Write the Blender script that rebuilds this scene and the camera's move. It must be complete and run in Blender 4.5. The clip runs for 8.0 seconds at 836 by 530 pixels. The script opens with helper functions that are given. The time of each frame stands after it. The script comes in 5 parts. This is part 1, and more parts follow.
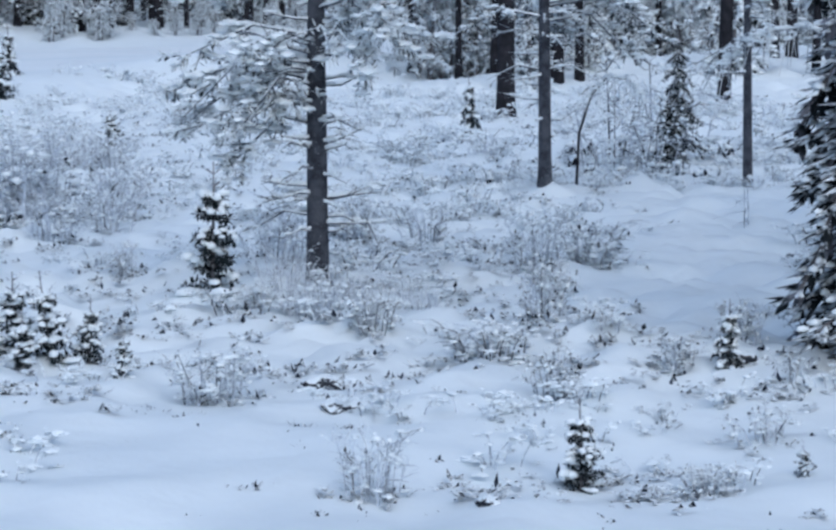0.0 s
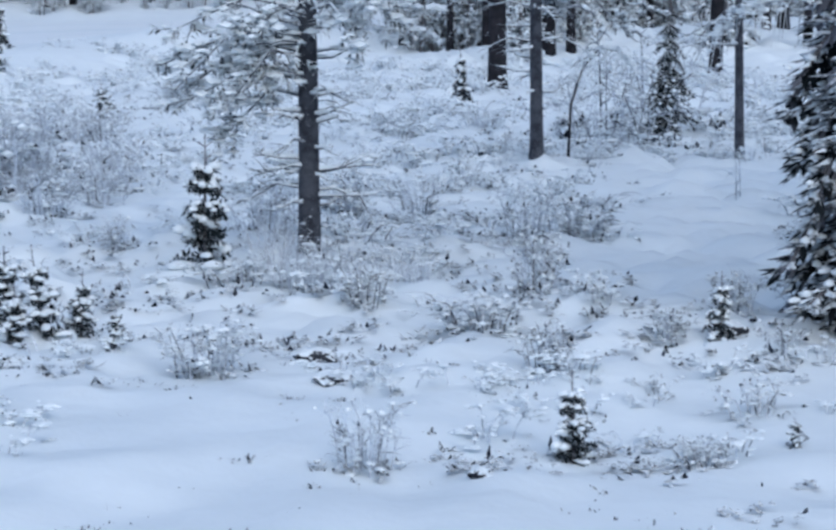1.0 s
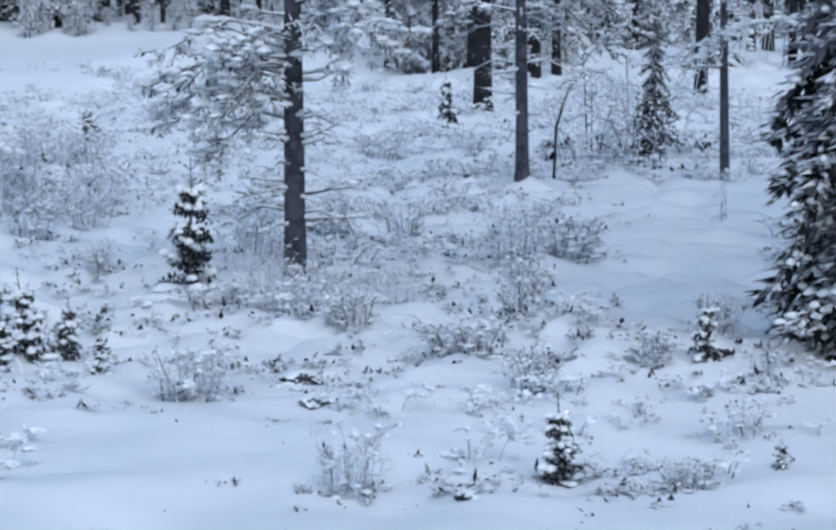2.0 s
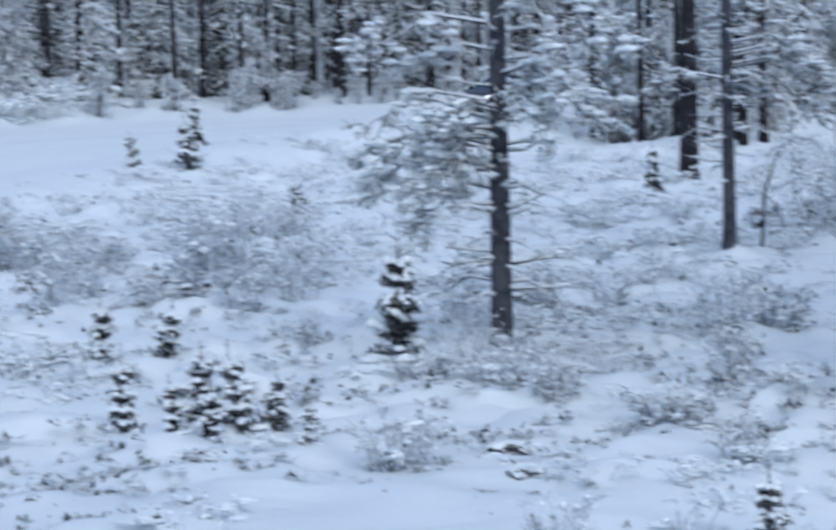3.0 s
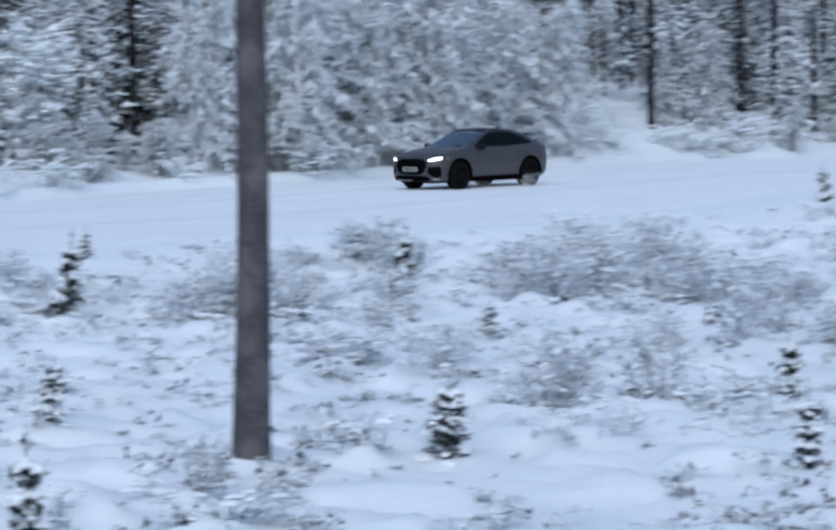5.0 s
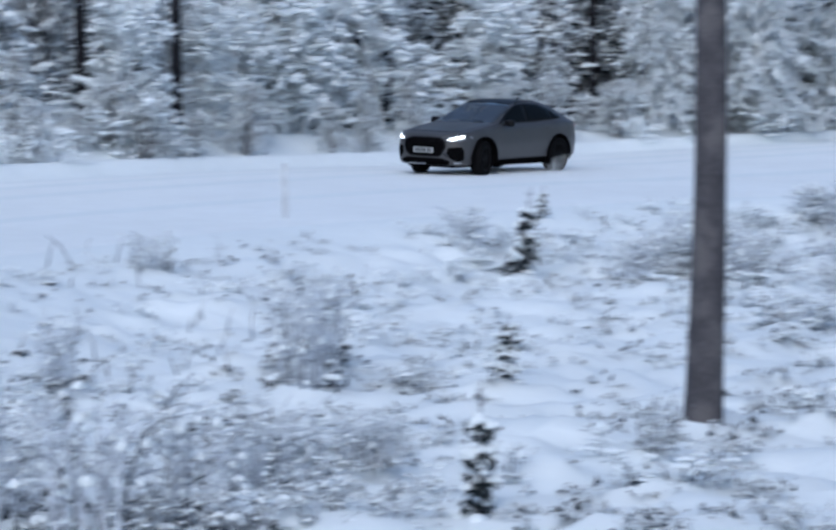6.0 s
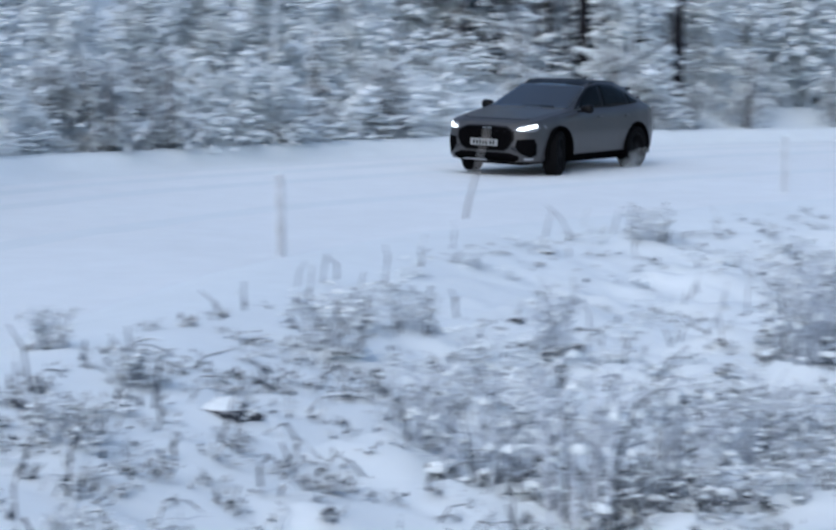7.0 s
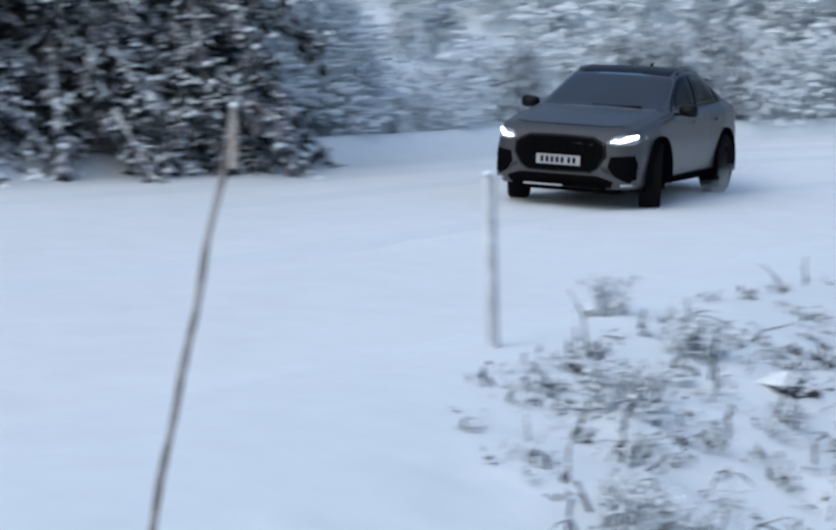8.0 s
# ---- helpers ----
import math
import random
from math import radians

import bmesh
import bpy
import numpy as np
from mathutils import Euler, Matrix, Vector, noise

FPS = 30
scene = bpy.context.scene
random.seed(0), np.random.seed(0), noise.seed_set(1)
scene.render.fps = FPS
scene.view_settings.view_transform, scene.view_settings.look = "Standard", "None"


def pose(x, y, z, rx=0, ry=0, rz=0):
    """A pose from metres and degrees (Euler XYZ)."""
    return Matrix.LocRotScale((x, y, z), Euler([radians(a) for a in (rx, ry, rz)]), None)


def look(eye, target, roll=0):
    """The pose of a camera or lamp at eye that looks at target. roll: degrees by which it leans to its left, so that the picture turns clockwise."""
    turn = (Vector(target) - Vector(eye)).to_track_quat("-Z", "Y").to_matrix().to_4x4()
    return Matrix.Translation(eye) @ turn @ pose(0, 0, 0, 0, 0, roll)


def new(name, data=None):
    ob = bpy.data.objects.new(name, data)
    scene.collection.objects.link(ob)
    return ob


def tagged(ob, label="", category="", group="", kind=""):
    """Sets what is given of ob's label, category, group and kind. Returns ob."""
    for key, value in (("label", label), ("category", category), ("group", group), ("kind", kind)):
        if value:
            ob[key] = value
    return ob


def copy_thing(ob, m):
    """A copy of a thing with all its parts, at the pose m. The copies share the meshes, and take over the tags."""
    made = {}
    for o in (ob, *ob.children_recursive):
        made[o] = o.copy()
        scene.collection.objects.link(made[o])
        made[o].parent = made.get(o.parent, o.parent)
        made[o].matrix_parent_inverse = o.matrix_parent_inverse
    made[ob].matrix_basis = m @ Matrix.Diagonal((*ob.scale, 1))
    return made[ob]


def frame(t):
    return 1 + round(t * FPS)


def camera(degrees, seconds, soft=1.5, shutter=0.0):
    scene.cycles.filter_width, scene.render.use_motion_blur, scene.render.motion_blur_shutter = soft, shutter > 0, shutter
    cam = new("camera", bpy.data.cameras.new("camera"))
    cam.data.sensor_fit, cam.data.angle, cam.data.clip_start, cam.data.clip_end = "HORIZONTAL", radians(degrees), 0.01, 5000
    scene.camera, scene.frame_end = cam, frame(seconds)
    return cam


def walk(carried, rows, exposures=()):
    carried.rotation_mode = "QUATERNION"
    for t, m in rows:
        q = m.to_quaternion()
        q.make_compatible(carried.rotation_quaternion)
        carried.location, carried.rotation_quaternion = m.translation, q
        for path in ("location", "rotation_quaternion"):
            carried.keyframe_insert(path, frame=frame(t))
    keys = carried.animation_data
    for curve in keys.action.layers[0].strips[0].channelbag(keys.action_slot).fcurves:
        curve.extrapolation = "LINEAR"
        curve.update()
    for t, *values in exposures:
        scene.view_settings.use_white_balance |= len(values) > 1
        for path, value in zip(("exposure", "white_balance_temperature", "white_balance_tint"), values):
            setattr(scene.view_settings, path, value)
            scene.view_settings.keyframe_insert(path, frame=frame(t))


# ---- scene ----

from mathutils.bvhtree import BVHTree

# ---------------------------------------------------------------- camera
# A camera held in one place, 2 m above the road's level, turning to the left.
EYE = 2.0
cam = camera(20.5, 8.0, soft=2.7, shutter=0.5)
TURNS = [  # seconds, yaw, pitch, lean to the right
    (0.0, 0.0, -6.67, 0.01), (0.5, 0.16, -7.09, 0.13), (1.0, -0.2, -7.35, 0.13), (1.2, -0.5, -7.44, 0.07),
    (2.3, -0.5, -6.25, 0.26), (2.5, 0.62, -5.82, 0.62), (3.0, 4.57, -5.01, 1.11), (3.5, 8.8, -4.33, 1.02),
    (4.0, 12.71, -3.65, 1.1), (4.2, 14.25, -3.54, 1.09), (5.3, 24.78, -4.12, 0.94), (5.5, 27.04, -4.29, 0.9),
    (6.0, 32.86, -4.66, 0.67), (6.5, 38.85, -5.04, 0.48), (7.0, 45.17, -5.25, 0.31), (7.5, 52.13, -5.48, -0.31),
    (8.0, 59.07, -6.0, -0.53),
]
walk(cam, [(t, pose(0, 0, EYE, 0, 0, yaw) @ pose(0, 0, 0, 90 + pitch) @ pose(0, 0, 0, 0, 0, -lean)) for t, yaw, pitch, lean in TURNS],
     exposures=[(0.0, -0.01, 5400, 7), (2.5, 0.0, 5420, 9), (5.5, 0.02, 5440, 9), (7.0, 0.05, 5580, 8), (8.0, 0.14, 5750, 7)])

# ---------------------------------------------------------------- light: a dim overcast winter day
world = bpy.data.worlds.new("winter_sky")
scene.world = world
world.use_nodes = True
wn = world.node_tree
sky = wn.nodes.new("ShaderNodeTexSky")
sky.sky_type, sky.sun_disc = "NISHITA", False
sky.sun_elevation, sky.sun_rotation = radians(38), radians(160)
sky.air_density, sky.dust_density, sky.ozone_density = 1.0, 3.0, 1.5
wn.nodes["Background"].inputs["Strength"].default_value = 0.125
wn.links.new(sky.outputs["Color"], wn.nodes["Background"].inputs["Color"])
sun = new("sun", bpy.data.lights.new("sun", "SUN"))
sun.data.energy, sun.data.angle, sun.data.color = 0.75, radians(80), (0.97, 0.97, 0.95)
sun.matrix_world = look((0, 0, 30), (4, 11, 0))


# ---------------------------------------------------------------- materials
def material(name, base, rough=0.7, metal=0.0, spread=0.25, scale=6.0, bump=0.0, bump_scale=30.0, second=None, cut=0.5, soft_cut=0.12, snow=0.0, coat=0.0, emit=None, island=0.0, shine=0.5):
    """base colour with noise at two scales; second: a stain colour; snow: how much snow or rime lies on faces that look up."""
    m = bpy.data.materials.new(name)
    m.use_nodes = True
    t = m.node_tree
    n, l = t.nodes, t.links
    b = n["Principled BSDF"]
    b.inputs["Roughness"].default_value, b.inputs["Metallic"].default_value = rough, metal
    b.inputs["Coat Weight"].default_value = coat
    b.inputs["Specular IOR Level"].default_value = shine
    pos = n.new("ShaderNodeTexCoord")
    fine, broad = n.new("ShaderNodeTexNoise"), n.new("ShaderNodeTexNoise")
    for node, s in ((fine, scale * 7), (broad, scale)):
        node.inputs["Scale"].default_value, node.inputs["Detail"].default_value = s, 4
        l.new(pos.outputs["Object"], node.inputs["Vector"])
    add = n.new("ShaderNodeMath")
    add.operation = "ADD"
    l.new(fine.outputs["Fac"], add.inputs[0]), l.new(broad.outputs["Fac"], add.inputs[1])
    rng = n.new("ShaderNodeMapRange")
    rng.inputs[1].default_value, rng.inputs[2].default_value = 0.6, 1.4
    rng.inputs[3].default_value, rng.inputs[4].default_value = 1 - spread, 1 + spread
    l.new(add.outputs[0], rng.inputs[0])
    mul = n.new("ShaderNodeVectorMath")
    mul.operation = "SCALE"
    mul.inputs[0].default_value = base
    l.new(rng.outputs[0], mul.inputs["Scale"])
    colour = mul.outputs[0]

    def blend(fac, other):
        nonlocal colour
        mix = n.new("ShaderNodeMix")
        mix.data_type = "RGBA"
        l.new(fac, mix.inputs["Factor"]), l.new(colour, mix.inputs["A"])
        mix.inputs["B"].default_value = (*other, 1)
        colour = mix.outputs["Result"]

    def stepped(value, low, high):
        r = n.new("ShaderNodeMapRange")
        r.interpolation_type = "SMOOTHSTEP"
        r.inputs[1].default_value, r.inputs[2].default_value = low, high
        l.new(value, r.inputs[0])
        return r.outputs[0]
    if second:
        blend(stepped(broad.outputs["Fac"], cut - soft_cut, cut + soft_cut), second)
    if island:
        geo = n.new("ShaderNodeNewGeometry")
        hsv = n.new("ShaderNodeHueSaturation")
        r = n.new("ShaderNodeMapRange")
        r.inputs[3].default_value, r.inputs[4].default_value = 1 - island, 1 + island
        l.new(geo.outputs["Random Per Island"], r.inputs[0])
        l.new(r.outputs[0], hsv.inputs["Value"]), l.new(colour, hsv.inputs["Color"])
        colour = hsv.outputs["Color"]
    if snow:
        geo = n.new("ShaderNodeNewGeometry")
        xyz = n.new("ShaderNodeSeparateXYZ")
        l.new(geo.outputs["Normal"], xyz.inputs[0])
        up = n.new("ShaderNodeMath")
        up.operation = "MULTIPLY_ADD"
        up.inputs[1].default_value = 0.55
        l.new(xyz.outputs["Z"], up.inputs[0]), l.new(fine.outputs["Fac"], up.inputs[2])
        blend(stepped(up.outputs[0], 1.02 - snow, 1.22 - snow), (0.77, 0.82, 0.845))
    l.new(colour, b.inputs["Base Color"])
    if bump:
        nz, bp = n.new("ShaderNodeTexNoise"), n.new("ShaderNodeBump")
        nz.inputs["Scale"].default_value, nz.inputs["Detail"].default_value = bump_scale, 6
        l.new(pos.outputs["Object"], nz.inputs["Vector"])
        bp.inputs["Strength"].default_value, bp.inputs["Distance"].default_value = bump, 0.02
        l.new(nz.outputs["Fac"], bp.inputs["Height"]), l.new(bp.outputs["Normal"], b.inputs["Normal"])
    if emit:
        b.inputs["Emission Color"].default_value, b.inputs["Emission Strength"].default_value = (*emit[0], 1), emit[1]
    return m


SNOW = material("settled_snow", (0.83, 0.88, 0.895), 0.65, spread=0.04, scale=0.5, bump=0.5, bump_scale=5)
ROAD_SNOW = material("packed_snow", (0.88, 0.915, 0.925), 0.55, spread=0.05, scale=0.35, bump=0.35, bump_scale=7)
PUFF = material("snow_puff", (0.82, 0.87, 0.89), 0.7, spread=0.05, scale=3, bump=0.3, bump_scale=18)
PINE_BARK = material("pine_bark", (0.040, 0.044, 0.056), 0.9, spread=0.5, scale=7, bump=1.0, bump_scale=26, second=(0.075, 0.08, 0.095), snow=0.36, shine=0.2)
RIMED_BARK = material("rimed_bark", (0.13, 0.125, 0.13), 0.9, spread=0.4, scale=4, bump=0.8, bump_scale=25, second=(0.22, 0.22, 0.24), snow=0.34, shine=0.2)
POLE_BARK = material("grey_pine_bark", (0.075, 0.072, 0.080), 0.9, spread=0.35, scale=4, bump=0.9, bump_scale=30, second=(0.125, 0.118, 0.122), cut=0.55, snow=0.30, shine=0.2)
DARK_BARK = material("dark_bark", (0.016, 0.016, 0.020), 0.9, spread=0.5, scale=5, bump=1.0, bump_scale=20, second=(0.028, 0.027, 0.032), snow=0.10, shine=0.15)
TWIG = material("rimed_twig", (0.032, 0.036, 0.048), 0.85, spread=0.4, scale=9, second=(0.26, 0.28, 0.31), cut=0.52, snow=0.42, shine=0.2)
FROST = material("hoar_frost_twig", (0.22, 0.235, 0.265), 0.85, spread=0.4, scale=7, second=(0.56, 0.60, 0.64), cut=0.49, snow=0.53, shine=0.2, island=0.3)
CROWN_FROST = material("hoar_frost_crown", (0.50, 0.52, 0.54), 0.85, spread=0.35, scale=5, second=(0.74, 0.77, 0.79), cut=0.48, snow=0.60, shine=0.2, island=0.3)
RIME = material("thick_rime", (0.66, 0.69, 0.71), 0.85, spread=0.25, scale=5, second=(0.80, 0.83, 0.85), cut=0.48, snow=0.6, shine=0.2, island=0.25)
NEEDLE = material("spruce_needles", (0.008, 0.013, 0.017), 0.85, spread=0.4, scale=8, second=(0.014, 0.022, 0.025), snow=0.07, island=0.35, shine=0.2)
SNOWY_NEEDLE = material("snow_dusted_needles", (0.013, 0.018, 0.021), 0.8, spread=0.4, scale=6, second=(0.08, 0.09, 0.105), cut=0.57, snow=0.28, island=0.4, shine=0.2)
BOUGH = material("dark_boughs_patched_with_rime", (0.007, 0.011, 0.014), 0.8, spread=0.5, scale=11, second=(0.17, 0.175, 0.205), cut=0.55, soft_cut=0.05, snow=0.16, island=0.45, shine=0.2)
RIMED_NEEDLE = material("rimed_needles", (0.034, 0.040, 0.040), 0.8, spread=0.4, scale=6, second=(0.30, 0.325, 0.35), cut=0.53, snow=0.44, island=0.35, shine=0.2)
HEATH = material("heather_twig", (0.013, 0.018, 0.028), 0.9, spread=0.4, scale=12, second=(0.030, 0.036, 0.050), snow=0.20, island=0.4, shine=0.2)
FLUFF = material("rimed_branch", (0.40, 0.43, 0.49), 0.85, spread=0.3, scale=6, second=(0.66, 0.70, 0.76), cut=0.50, snow=0.50, shine=0.2, island=0.3)
STONE = material("field_stone", (0.018, 0.021, 0.029), 0.95, spread=0.4, scale=6, bump=0.8, second=(0.045, 0.048, 0.058), snow=0.42, shine=0.2)


# ---------------------------------------------------------------- mesh helpers
class Shape:
    """Vertices and faces of one mesh."""

    def __init__(self):
        self.v, self.f = [], []

    def tube(self, points, radii, n=4):
        first = len(self.v)
        side = Vector((0.31, 0.95, 0.05))
        for i, p in enumerate(points):
            p = Vector(p)
            way = Vector(points[min(i + 1, len(points) - 1)]) - Vector(points[max(i - 1, 0)])
            a = way.cross(side)
            if a.length < 1e-6:
                a = way.cross(Vector((1, 0, 0)))
            a.normalize()
            b = way.cross(a).normalized()
            for k in range(n):
                w = 2 * math.pi * k / n
                self.v.append(p + radii[i] * (math.cos(w) * a + math.sin(w) * b))
        for i in range(len(points) - 1):
            for k in range(n):
                q = first + i * n
                self.f.append((q + k, q + (k + 1) % n, q + n + (k + 1) % n, q + n + k))
        self.f.append(tuple(range(first + n * (len(points) - 1), first + n * len(points))))

    def blob(self, c, rx, ry, rz, turn=0.0, n=6, r=None):
        """A small lump of snow, flatter below."""
        first = len(self.v)
        c = Vector(c)
        j = r.uniform if r else (lambda a, b: (a + b) / 2)
        ca, sa = math.cos(turn), math.sin(turn)
        self.v.append(c + Vector((0, 0, rz)))
        for h, s in ((0.45, 0.85), (-0.25, 0.9)):
            for k in range(n):
                w = 2 * math.pi * (k + 0.5 * (h < 0)) / n
                x, y = rx * s * math.cos(w) * j(0.8, 1.2), ry * s * math.sin(w) * j(0.8, 1.2)
                self.v.append(c + Vector((x * ca - y * sa, x * sa + y * ca, rz * h * j(0.8, 1.2))))
        self.v.append(c + Vector((0, 0, -0.5 * rz)))
        a, b, e = first + 1, first + 1 + n, first + 1 + 2 * n
        for k in range(n):
            m = (k + 1) % n
            self.f += [(first, a + k, a + m), (a + k, b + k, a + m), (a + m, b + k, b + m), (e, b + m, b + k)]

    def leaf(self, p, way, length, width, up=Vector((0, 0, 1))):
        """A narrow spray of needles, folded along its middle."""
        first = len(self.v)
        p, way = Vector(p), Vector(way).normalized()
        s = way.cross(up)
        s = s.normalized() if s.length > 1e-4 else Vector((1, 0, 0))
        mid = p + way * length * 0.45
        fold = up * width * 0.5
        self.v += [p, mid + s * width - fold, p + way * length, mid - s * width - fold]
        self.f += [(first, first + 1, first + 2), (first, first + 2, first + 3)]

    def mesh(self, name, mat, smooth=False):
        me = bpy.data.meshes.new(name)
        me.from_pydata([tuple(v) for v in self.v], [], self.f)
        me.materials.append(mat)
        if smooth:
            me.polygons.foreach_set("use_smooth", [True] * len(me.polygons))
        me.update()
        return me


def part(name, shape, mat, parent, label="", smooth=False):
    """One mesh object under a thing or under a part."""
    if isinstance(shape, bmesh.types.BMesh):
        me = bpy.data.meshes.new(name)
        shape.to_mesh(me)
        shape.free()
        me.materials.append(mat)
        if smooth:
            me.polygons.foreach_set("use_smooth", [True] * len(me.polygons))
    else:
        me = shape.mesh(name, mat, smooth)
    ob = new(name, me)
    ob.parent = parent
    return tagged(ob, label)


def mass(name, shape, mat, parent, label=""):
    """A part of many pieces too small to pick apart."""
    return tagged(part(name, shape, mat, parent, label), kind="stuff")


# ---------------------------------------------------------------- the lie of the land
INNER = [(-6, -5), (-11.8, 7.6), (-16.8, 14.8), (-19.1, 19.9), (-19.5, 26.7), (-17.7, 36), (-14, 43), (-11.5, 52), (-9.2, 62), (-5, 70), (1, 78), (9, 90), (20, 106), (45, 140), (80, 190)]
OUTER = [(-18, -5), (-23.5, 4), (-25.6, 9.7), (-27.2, 13.8), (-30.4, 22), (-31, 30.4), (-30.8, 40), (-29.5, 55), (-25, 75), (-17, 88), (-8, 97), (4, 112), (20, 130), (40, 160), (70, 210)]


def side_of(line, x, y):
    """Metres from a line; positive to its left. Takes single places or arrays."""
    pts = np.array(line, float)
    a, d = pts[:-1], pts[1:] - pts[:-1]
    px, py = np.asarray(x, float)[..., None] - a[:, 0], np.asarray(y, float)[..., None] - a[:, 1]
    u = np.clip((px * d[:, 0] + py * d[:, 1]) / (d ** 2).sum(1), 0, 1)
    ex, ey = px - u * d[:, 0], py - u * d[:, 1]
    far = np.hypot(ex, ey)
    k = np.argmin(far, -1)[..., None]
    turn = d[:, 0] * ey - d[:, 1] * ex
    return np.copysign(np.take_along_axis(far, k, -1), np.take_along_axis(turn, k, -1))[..., 0]


def ease(a, b, v):
    u = np.clip((v - a) / (b - a), 0, 1)
    return u * u * (3 - 2 * u)


def lumps(x, y):
    return (0.5 * np.sin(0.9 * x + 0.4 * np.sin(0.7 * y)) * np.sin(0.8 * y + 0.5 * np.sin(0.6 * x + 1))
            + 0.3 * np.sin(2.1 * x + 1.3 * np.sin(1.3 * y)) * np.sin(1.7 * y + 0.7) + 0.2 * np.sin(3.9 * x + 2 * y) * np.sin(3.3 * y - 1.4 * x))


def land(x, y):
    """The broad lie of the ground, for single places or arrays."""
    a, b = -side_of(INNER, x, y), side_of(OUTER, x, y)
    z = -0.7 * ease(0.2, 4.0, a) + 0.10 * ease(-1.2, 0, a) * (1 - ease(0, 1.6, a))
    z = z + 0.13 * lumps(x, y) * ease(0.3, 3, a)
    z += 0.03 * (np.clip(-a, 0, 11) - 6.5) * (1 - ease(45, 62, y)) * (1 - ease(0, 5, a))
    # the road dips before the bend
    z -= (0.05 + 0.17 * np.exp(-((y - 48) / 9) ** 2)) * ease(14, 24, y) * (1 - ease(0, 5, a)) * (1 - ease(1, 8, b))
    z += 0.63 * (0.3 + 0.7 * ease(12, 17, y)) * ease(-0.3, 3.0, b) + 0.05 * lumps(x * 1.5, y * 1.5) * ease(0, 1.5, b) + 5.5 * ease(5, 60, b)
    # the ploughed edge and the slopes behind it
    z += 0.24 * np.exp(-((b - 0.35) / 0.34) ** 2) + 3.0 * ease(1.0, 12, b) * (1 - ease(34, 48, y)) * ease(11.5, 17, y)
    z += 2.3 * np.exp(-((x + 31) / 8) ** 2 - ((y - 90) / 14) ** 2) * ease(1, 8, b)
    z += 0.28 * np.exp(-((x + 6.3) ** 2 + (y - 67) ** 2) / 9)
    # the wood behind the clearing lies higher
    z += 0.95 * ease(58, 76, y) * ease(3, 10, a)
    z += 1.05 * (1 - ease(3, 9, np.hypot(x, y)))
    z += 0.10 * np.exp(-((x + 7.69) ** 2 + (y - 15.9) ** 2) / 0.5)
    return z


def relief(x, y, a):
    """Rounded hummocks of snow with creases between them, a metres inside the road's edge."""
    if a < 0.4 or y > 75 or y < 3 or x < -42 or x > 18:
        return 0.0
    w = ease(0.4, 2.5, a) * (1 - 0.6 * ease(17.5, 14, y) * ease(-6.5, -4, x))
    n = 0.22 * abs(noise.noise((x * 1.1, y * 1.1, 0.0))) + 0.16 * abs(noise.noise((x * 2.4, y * 2.4, 3.0))) + 0.05 * noise.noise((x * 5, y * 5, 6.0))
    return float(w * (n - 0.09))


def height(x, y):
    return float(land(x, y)) + relief(x, y, -float(side_of(INNER, x, y)))


def build_ground():
    def graded(lo, hi, step, far):
        out, s = [], step
        v = hi
        while v < far:
            s *= 1.22
            v += s
            out.append(v)
        low, s, v = [], step, lo
        while v > -far:
            s *= 1.22
            v -= s
            low.append(v)
        return low[::-1] + list(np.arange(lo, hi + 1e-6, step)) + out
    xs, ys = graded(-40, 14, 0.17, 1600), graded(4, 70, 0.17, 1600)
    gx, gy = np.meshgrid(xs, ys)
    gx, gy = gx.ravel(), gy.ravel()
    gz, inside = land(gx, gy), -side_of(INNER, gx, gy)
    verts = [(x, y, z + relief(x, y, a)) for x, y, z, a in zip(gx.tolist(), gy.tolist(), gz.tolist(), inside.tolist())]
    w = len(xs)
    faces = [(j * w + i, j * w + i + 1, (j + 1) * w + i + 1, (j + 1) * w + i) for j in range(len(ys) - 1) for i in range(w - 1)]
    me = bpy.data.meshes.new("ground")
    me.from_pydata(verts, [], faces)
    me.materials.append(SNOW)
    me.polygons.foreach_set("use_smooth", [True] * len(faces))
    tagged(new("ground", me), "field under deep uneven fresh snow", "ground", kind="structure")


def along(line, n):
    pts = [Vector(p) for p in line]
    cum = [0]
    for p, q in zip(pts, pts[1:]):
        cum.append(cum[-1] + (q - p).length)
    out = []
    for k in range(n):
        d = cum[-1] * k / (n - 1)
        i = max(j for j in range(len(cum) - 1) if cum[j] <= d + 1e-9)
        out.append(pts[i].lerp(pts[i + 1], (d - cum[i]) / (cum[i + 1] - cum[i])))
    for _ in range(6):
        out = [out[0]] + [(a + 2 * b + c) / 4 for a, b, c in zip(out, out[1:], out[2:])] + [out[-1]]
    return out


